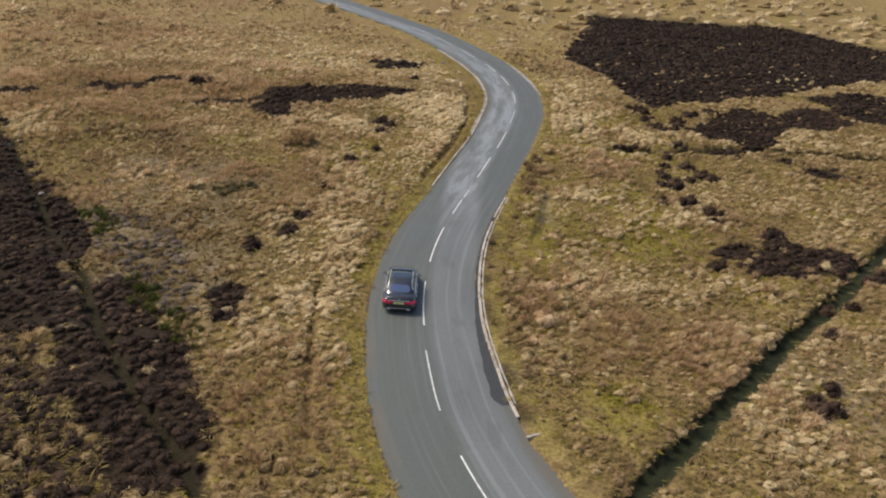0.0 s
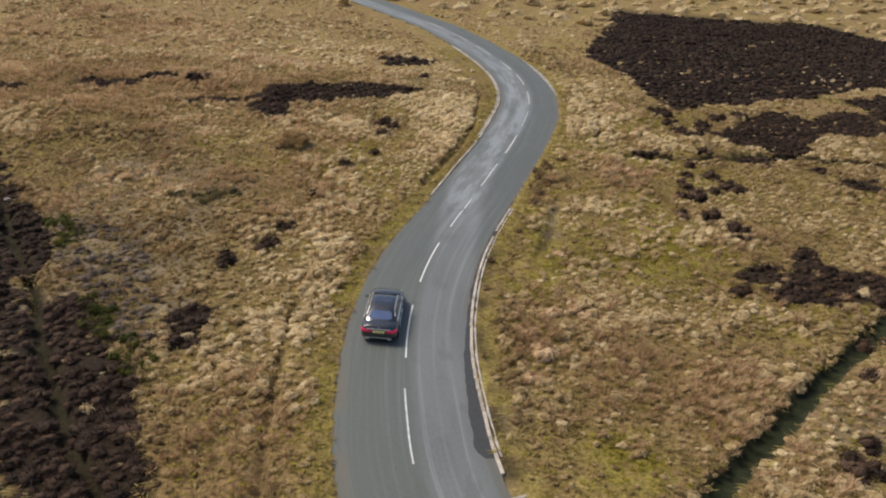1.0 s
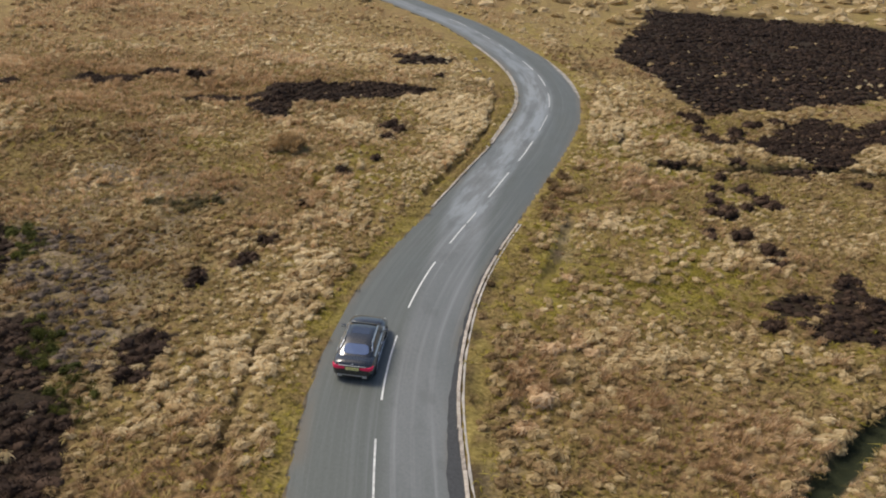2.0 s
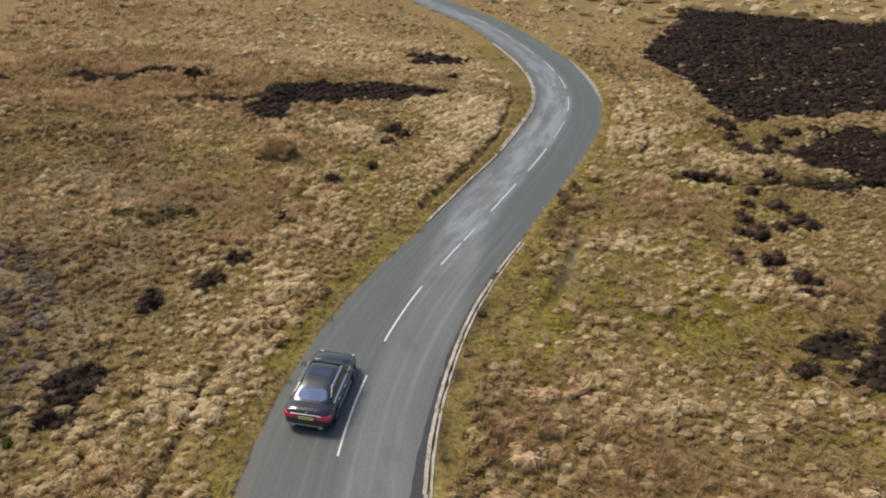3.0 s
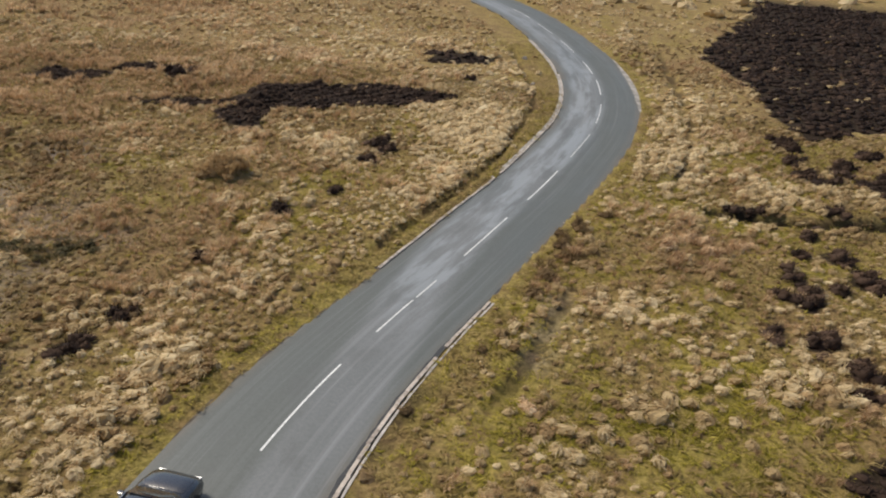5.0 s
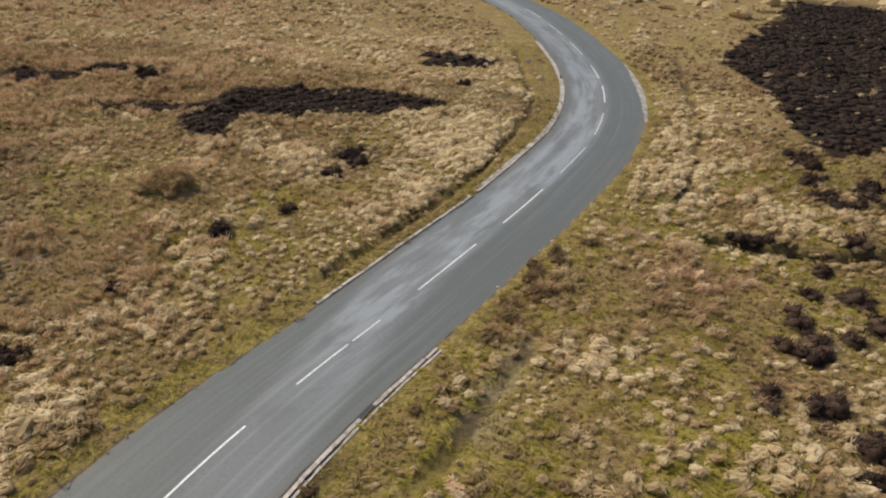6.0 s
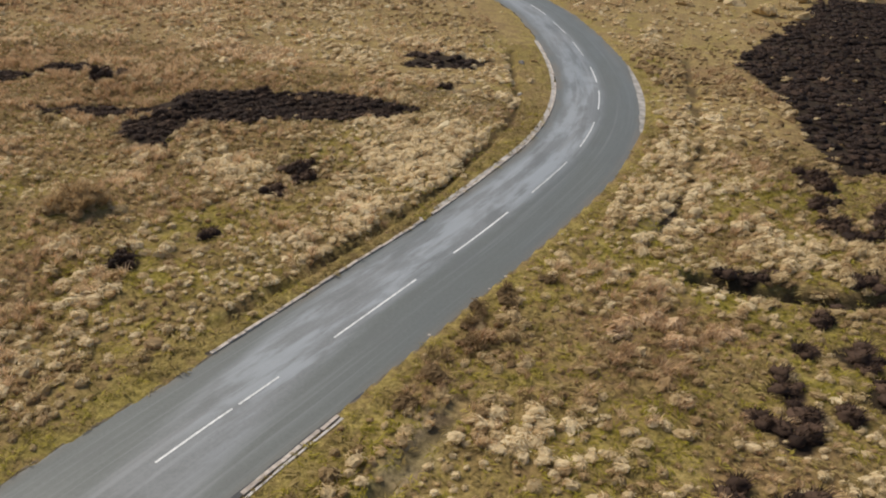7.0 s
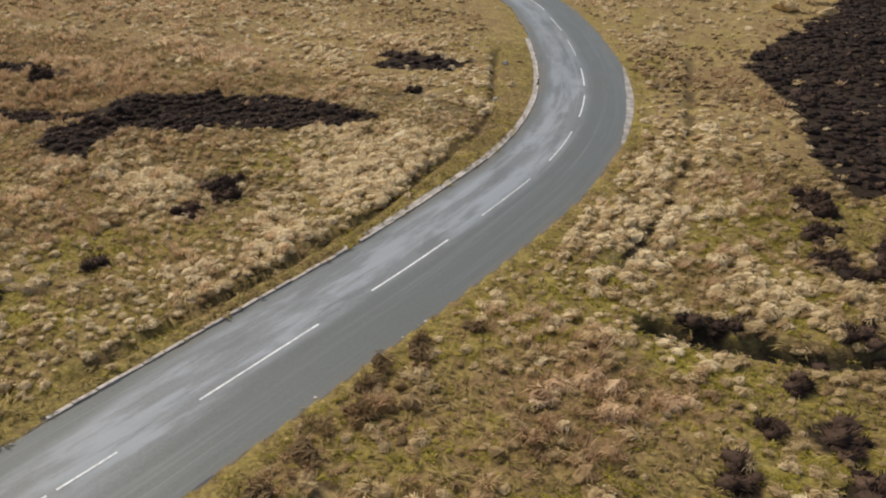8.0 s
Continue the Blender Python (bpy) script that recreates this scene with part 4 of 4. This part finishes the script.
for i, (x, y, r) in enumerate(CHIPS):
    ob = part("stone_chip", stone(r, i + 20, 0.4), MAT["kerb"])
    ob.location = (x - 0.18, y, -0.012)
    tagged(ob, "small whitish stone chip at the road edge", "stone", "stone chips")
for i, (x, y, r) in enumerate(((-3.95, 111.2, 0.28), (-1.35, 102.5, 0.22), (-39.4, 65.4, 0.30), (-30.3, 54.2, 0.24), (15.3, 78.4, 0.16))):
    ob = part("stone", stone(r, i, 0.9 if i < 2 else 0.6), MAT["kerb" if i < 2 else "rock"])
    ob.location = (x, y, float(ground_height(np.array([x]), np.array([y]))[0]) + r * 0.3)
    tagged(ob, "pale weathered stone lying by the drain" if i < 2 else "pale weathered boulder among dark heather", "stone")


# ---- car ----
def paint_material(name, color, rough, metal=0.0, coat=0.0):
    m = Nodes(name)
    p = m.tree.nodes.new("ShaderNodeTexCoord").outputs["Object"]
    n = m.noise(p, 14, 4)
    dust = m.mix(m.step(n, 0.45, 0.8, 0.0, 0.05), color, (0.22, 0.19, 0.15))
    m.bsdf.inputs["Coat Weight"].default_value = coat
    m.bsdf.inputs["Coat Roughness"].default_value = 0.06
    m.bsdf.inputs["Coat IOR"].default_value = 1.7
    return m.done(dust, m.step(n, 0.3, 0.8, rough, rough + 0.12), metal)


def glow(name, color, strength):
    m = Nodes(name)
    m.bsdf.inputs["Emission Color"].default_value = (*color, 1)
    m.bsdf.inputs["Emission Strength"].default_value = strength
    return m.done(color, 0.2)


CAR_PAINT = paint_material("black_car_paint", (0.010, 0.0105, 0.012), 0.25, 0.3, 1.0)
CAR_GLASS = paint_material("dark_car_glass", (0.01, 0.014, 0.03), 0.04, 0.0, 1.0)
# the rear glass has the blue sky's reflection painted into its base colour
SKY_BLUE_GLASS = paint_material("sky_blue_glass", (0.09, 0.135, 0.25), 0.12, 0.7, 0.6)
CHROME = paint_material("chrome_trim", (0.75, 0.76, 0.78), 0.30, 1.0)
RUBBER = paint_material("tyre_rubber", (0.015, 0.015, 0.016), 0.75)
PLASTIC = paint_material("black_plastic", (0.012, 0.012, 0.013), 0.55)
ALLOY = paint_material("alloy_rim", (0.42, 0.43, 0.45), 0.3, 0.9)
RED_LENS = glow("red_tail_lens", (0.55, 0.02, 0.075), 0.16)
YELLOW = paint_material("yellow_plate", (0.95, 0.84, 0.34), 0.4)


def loft(sections, cap=True):
    """A skin through closed sections of equal length."""
    bm = bmesh.new()
    rings = [[bm.verts.new(p) for p in sec] for sec in sections]
    n = len(rings[0])
    for a, b in zip(rings, rings[1:]):
        for i in range(n):
            bm.faces.new((a[i], a[(i + 1) % n], b[(i + 1) % n], b[i]))
    if cap:
        bm.faces.new(rings[0][::-1])
        bm.faces.new(rings[-1])
    bmesh.ops.recalc_face_normals(bm, faces=bm.faces[:])
    return bm


def shaded(ob):
    for p in ob.data.polygons:
        p.use_smooth = True
    mod = ob.modifiers.new("edges", "BEVEL")
    mod.width, mod.segments, mod.limit_method, mod.angle_limit = 0.025, 2, "ANGLE", radians(35)
    return ob


def slab(corners, thick, bevel=0.0):
    """A thin plate over corner points, thickened against its outward side."""
    bm = bmesh.new()
    bm.faces.new([bm.verts.new(c) for c in corners])
    bm.faces.ensure_lookup_table()
    bm.normal_update()
    n = bm.faces[0].normal.copy()
    r = bmesh.ops.extrude_face_region(bm, geom=bm.faces[:])
    for g in r["geom"]:
        if isinstance(g, bmesh.types.BMVert):
            g.co += n * thick
    bmesh.ops.recalc_face_normals(bm, faces=bm.faces[:])
    return bm


def cylinder(r, depth, at, segments=24, r2=None):
    bm = bmesh.new()
    bmesh.ops.create_cone(bm, cap_ends=True, segments=segments, radius1=r, radius2=r if r2 is None else r2, depth=depth,
                          matrix=Matrix.Translation(at) @ Euler((0, radians(90), 0)).to_matrix().to_4x4())
    return bm


def saloon(place):
    car = tagged(new("car"), "black saloon car with chrome trim on the road", "car")
    car.matrix_world = place

    def lower(y, w, z0, z1, crown):
        half = [(0, z0), (w * 0.86, z0), (w * 0.97, z0 + 0.10), (w, z0 + (z1 - z0) * 0.5), (w * 0.985, z1 - 0.16), (w * 0.93, z1 - 0.04), (w * 0.80, z1 + crown * 0.5), (w * 0.4, z1 + crown), (0, z1 + crown * 1.1)]
        return [(x, y, z) for x, z in half] + [(-x, y, z) for x, z in half[-2:0:-1]]

    body = part("body", loft([lower(*r) for r in (
        (-2.49, 0.62, 0.46, 0.78, 0.02), (-2.46, 0.76, 0.36, 0.90, 0.03), (-2.38, 0.855, 0.30, 0.97, 0.04), (-2.20, 0.905, 0.25, 1.00, 0.05), (-1.9, 0.93, 0.20, 1.00, 0.06), (-1.0, 0.935, 0.18, 0.99, 0.05),
        (0.2, 0.935, 0.18, 0.97, 0.05), (1.05, 0.93, 0.18, 0.95, 0.05), (1.6, 0.925, 0.20, 0.90, 0.06), (2.1, 0.89, 0.22, 0.80, 0.06), (2.36, 0.80, 0.26, 0.70, 0.03), (2.45, 0.66, 0.36, 0.60, 0.02))]), CAR_PAINT, car)
    shaded(body)
    for name, rows, label in (
            ("bonnet", ((1.30, 0.70, 0.932, 0.052), (1.60, 0.715, 0.90, 0.06), (1.90, 0.70, 0.848, 0.06), (2.10, 0.68, 0.80, 0.06), (2.26, 0.62, 0.742, 0.042)), "black bonnet reflecting the sky"),
            ("boot_lid", ((-2.39, 0.60, 0.965, 0.038), (-2.30, 0.66, 0.984, 0.046), (-2.20, 0.69, 1.0, 0.05), (-2.08, 0.70, 1.0, 0.055)), "black boot lid")):
        skin = []
        for y, w, z, crown in rows:
            over = [(-w, y, z + crown * 0.5), (-w * 0.5, y, z + crown), (0, y, z + crown * 1.1), (w * 0.5, y, z + crown), (w, y, z + crown * 0.5)]
            skin.append([(x, y, h + 0.014) for x, y, h in over] + [(x, y, h - 0.03) for x, y, h in over[::-1]])
        shaded(part(name, loft(skin), CAR_PAINT, car, label))

    def upper(y0, w0, y1, w1, z):
        ym = (y0 + y1) / 2
        half = [(w0 * 0.45, y0 - 0.05), (w0 * 0.8, y0), (w0, y0 + 0.16), (max(w0, w1) * 1.02, ym), (w1, y1 - 0.18), (w1 * 0.8, y1), (w1 * 0.45, y1 + 0.06)]
        return [(x, y, z) for x, y in half] + [(-x, y, z) for x, y in half[::-1]]

    cabin = part("roof", loft([upper(-2.02, 0.80, 1.26, 0.82, 0.98), upper(-1.66, 0.765, 1.00, 0.77, 1.13), upper(-1.34, 0.71, 0.72, 0.715, 1.26), upper(-1.02, 0.65, 0.44, 0.655, 1.37),
                               upper(-0.76, 0.58, 0.20, 0.58, 1.425), upper(-0.52, 0.44, -0.02, 0.44, 1.45)]), CAR_PAINT, car)
    shaded(cabin)
    rear = []
    for k in range(20):
        a = math.tau * k / 20
        c, q = math.cos(a), math.sin(a)
        x, h = math.copysign(abs(c) ** 0.45, c), math.copysign(abs(q) ** 0.5, q)
        f = 0.5 + 0.5 * h
        rear.append(((0.60 - 0.09 * f) * x, -1.765 + 0.545 * f - 0.03 * (1 - x * x), 1.09 + 0.235 * f))
    part("rear_window", slab(rear, 0.014), SKY_BLUE_GLASS, car, "rear window coloured blue for the reflected sky")
    part("windscreen", slab([(0.70, 1.13, 1.03), (-0.70, 1.13, 1.03), (-0.56, 0.50, 1.39), (0.56, 0.50, 1.39)], 0.012), CAR_GLASS, car, "dark windscreen")
    part("roof_glass", slab([(-0.40, -0.54, 1.446), (0.40, -0.54, 1.446), (0.40, 0.0, 1.446), (-0.40, 0.0, 1.446)], 0.008), CAR_GLASS, car, "black panoramic roof glass")
    for s in (1, -1):
        def side(pts):
            return [(s * x, y, z) for x, y, z in (pts if s > 0 else pts[::-1])]
        part("side_window", slab(side([(0.795, -0.35, 1.0), (0.795, 0.98, 1.0), (0.66, 0.46, 1.37), (0.66, -0.32, 1.37)]), 0.012), CAR_GLASS, car, "dark front side window")
        part("side_window", slab(side([(0.795, -1.48, 1.0), (0.795, -0.42, 1.0), (0.66, -0.38, 1.37), (0.66, -0.98, 1.37)]), 0.012), CAR_GLASS, car, "dark rear side window")
        part("window_trim", slab(side([(0.875, -1.62, 0.965), (0.875, 1.08, 0.955), (0.82, 1.08, 1.01), (0.82, -1.62, 1.02)]), 0.012), CHROME, car, "chrome strip under the side windows")
        part("window_trim", slab(side([(0.74, -1.50, 1.18), (0.64, -1.0, 1.405), (0.60, -1.0, 1.425), (0.70, -1.56, 1.19)]), 0.016), CHROME, car, "chrome strip along the roof pillar")
        part("roof_trim", slab(side([(0.67, -1.10, 1.375), (0.67, 0.46, 1.375), (0.615, 0.42, 1.428), (0.615, -1.06, 1.428)]), 0.014), CHROME, car, "chrome strip along the roof edge")
        part("sill_trim", slab(side([(0.915, -1.02, 0.28), (0.915, 1.02, 0.28), (0.925, 1.02, 0.34), (0.925, -1.02, 0.34)]), 0.02), CHROME, car, "chrome strip along the sill")
        for y in (-0.15, -1.05):
            part("door_handle", box(0.03, 0.2, 0.03, 0.008, (s * 0.935, y, 0.82)), CHROME, car, "chrome door handle")
        mirror = part("mirror", box(0.2, 0.14, 0.13, 0.03, (s * 1.0, 0.72, 1.02)), CAR_PAINT, car, "black door mirror")
        part("mirror_glass", box(0.16, 0.01, 0.1, 0.0, (s * 1.0, 0.645, 1.02)), CHROME, mirror)
        lamp = [(0.33, -2.505), (0.60, -2.50), (0.76, -2.475), (0.865, -2.385), (0.905, -2.24)]
        rows = [[(s * x, y, z) for x, y, z in ((x - 0.03, y + 0.06, lo), (x + 0.012, y - 0.012, lo), (x + 0.006, y + 0.004, hi), (x - 0.04, y + 0.06, hi))]
                for (x, y), lo, hi in zip(lamp, (0.74, 0.71, 0.70, 0.72, 0.76), (0.83, 0.86, 0.88, 0.89, 0.88))]
        shaded(part("tail_light", loft(rows), RED_LENS, car, "red tail light wrapped round the corner"))
        part("headlight", slab([(s * (0.74 if s > 0 else 0.50), 2.39, 0.62), (s * (0.50 if s > 0 else 0.74), 2.39, 0.62), (s * (0.50 if s > 0 else 0.72), 2.36, 0.69), (s * (0.72 if s > 0 else 0.50), 2.36, 0.69)], 0.03), CHROME, car, "clear headlight")
        part("exhaust", box(0.2, 0.1, 0.06, 0.02, (s * 0.55, -2.45, 0.33)), CHROME, car, "chrome exhaust tip")
        for y in (-1.46, 1.45):
            part("wheel_arch", cylinder(0.38, 0.02, (s * 0.925, y, 0.37), 28), PLASTIC, car, "black wheel arch")
            bm = cylinder(0.335, 0.22, (s * 0.835, y, 0.335), 28)
            bmesh.ops.bevel(bm, geom=[e for e in bm.edges if e.calc_face_angle(0) > 0.8], offset=0.03, segments=2, affect="EDGES")
            wheel = part("wheel", bm, RUBBER, car, "black tyre on an alloy rim")
            part("rim", cylinder(0.235, 0.012, (s * 0.948, y, 0.335), 24), PLASTIC, wheel, "dark rim well")
            for k in range(5):
                spoke = box(0.02, 0.055, 0.22, 0.008)
                bmesh.ops.transform(spoke, verts=spoke.verts[:], matrix=Matrix.Translation((s * 0.958, y, 0.335)) @ Matrix.Rotation(k * 1.2566, 4, "X") @ Matrix.Translation((0, 0, 0.115)))
                part("spoke", spoke, ALLOY, wheel, "alloy spoke")
    plate = part("number_plate", slab([(-0.29, -2.515, 0.70), (0.29, -2.515, 0.70), (0.29, -2.50, 0.83), (-0.29, -2.50, 0.83)], 0.016), YELLOW, car, "yellow rear number plate with dark bars")
    for k in range(7):
        part("bar", box(0.022, 0.006, 0.055, 0.0, (-0.2 + 0.066 * k, -2.53, 0.762)), PLASTIC, plate)
    part("boot_trim", box(1.2, 0.03, 0.035, 0.01, (0, -2.487, 0.90)), CHROME, car, "chrome strip across the boot lid")
    part("bumper_trim", box(1.3, 0.04, 0.04, 0.012, (0, -2.475, 0.40)), CHROME, car, "chrome strip along the rear bumper")
    part("diffuser", box(1.35, 0.12, 0.13, 0.02, (0, -2.38, 0.29)), PLASTIC, car, "black lower bumper panel")
    part("badge", cylinder(0.045, 0.012, (0, 0, 0), 16), CHROME, car, "round chrome badge").matrix_basis = Matrix.Translation((0, -2.44, 0.945)) @ Euler((0, 0, radians(90))).to_matrix().to_4x4()
    return car


saloon(pose(-2.1, 44.4, -0.01, 0, 0, 3.0) @ Matrix.Diagonal((1.07, 1.0, 1.04, 1)))

# ---- kerbs ----
def kerb_stone(seed, length=0.9):
    bm = box(0.17, length, 0.26, 0.025, (0, 0, -0.06))
    for v in bm.verts:
        v.co += Vector([0.012 * noise.noise(v.co * 3 + Vector((seed * 9.7, k * 5.0, 0))) for k in range(3)])
    me = bpy.data.meshes.new("kerb_stone")
    bm.to_mesh(me)
    bm.free()
    me.materials.append(MAT["kerb"])
    return me


STONES = [kerb_stone(k) for k in range(6)]


def kerb(v0, v1, side, label, gaps=(), off=0.02):
    run = tagged(new("kerb"), label, "kerb", kind="structure")
    v, k = v0, 0
    while v < v1:
        if not any(a < v < b for a, b in gaps):
            h = on_road(v, 0)[2]
            p, turn, _ = on_road(v, side * (h + off))
            ob = new("kerb_stone", STONES[rs.randint(6)])
            ob.parent = run
            ob.matrix_basis = pose(p.x + rs.randn() * 0.008, p.y, -0.025 + rs.randn() * 0.014, rs.randn() * 0.8, rs.randn() * 3.0, turn + rs.randn() * 1.0)
        v += 0.93
        k += 1
    return run


right_run = kerb(0.3, 31.6, 1, "long low kerb of pale worn stones", ((25.6, 26.8),))
left_run = kerb(31.8, 92.0, -1, "long low kerb of pale worn stones beside grass", ((46.4, 47.6), (77.2, 78.4)))
for run, x, y, turn, size in ((right_run, 5.75, 31.75, -62, 0.8), (left_run, 0.82, 78.25, 38, 0.6), (left_run, -0.75, 109.55, 45, 0.7)):
    ob = new("kerb_stone", STONES[1])
    ob.parent = run
    ob.matrix_basis = pose(x, y, -0.02, 0, 0, turn) @ Matrix.Diagonal((0.9, size, 1, 1))
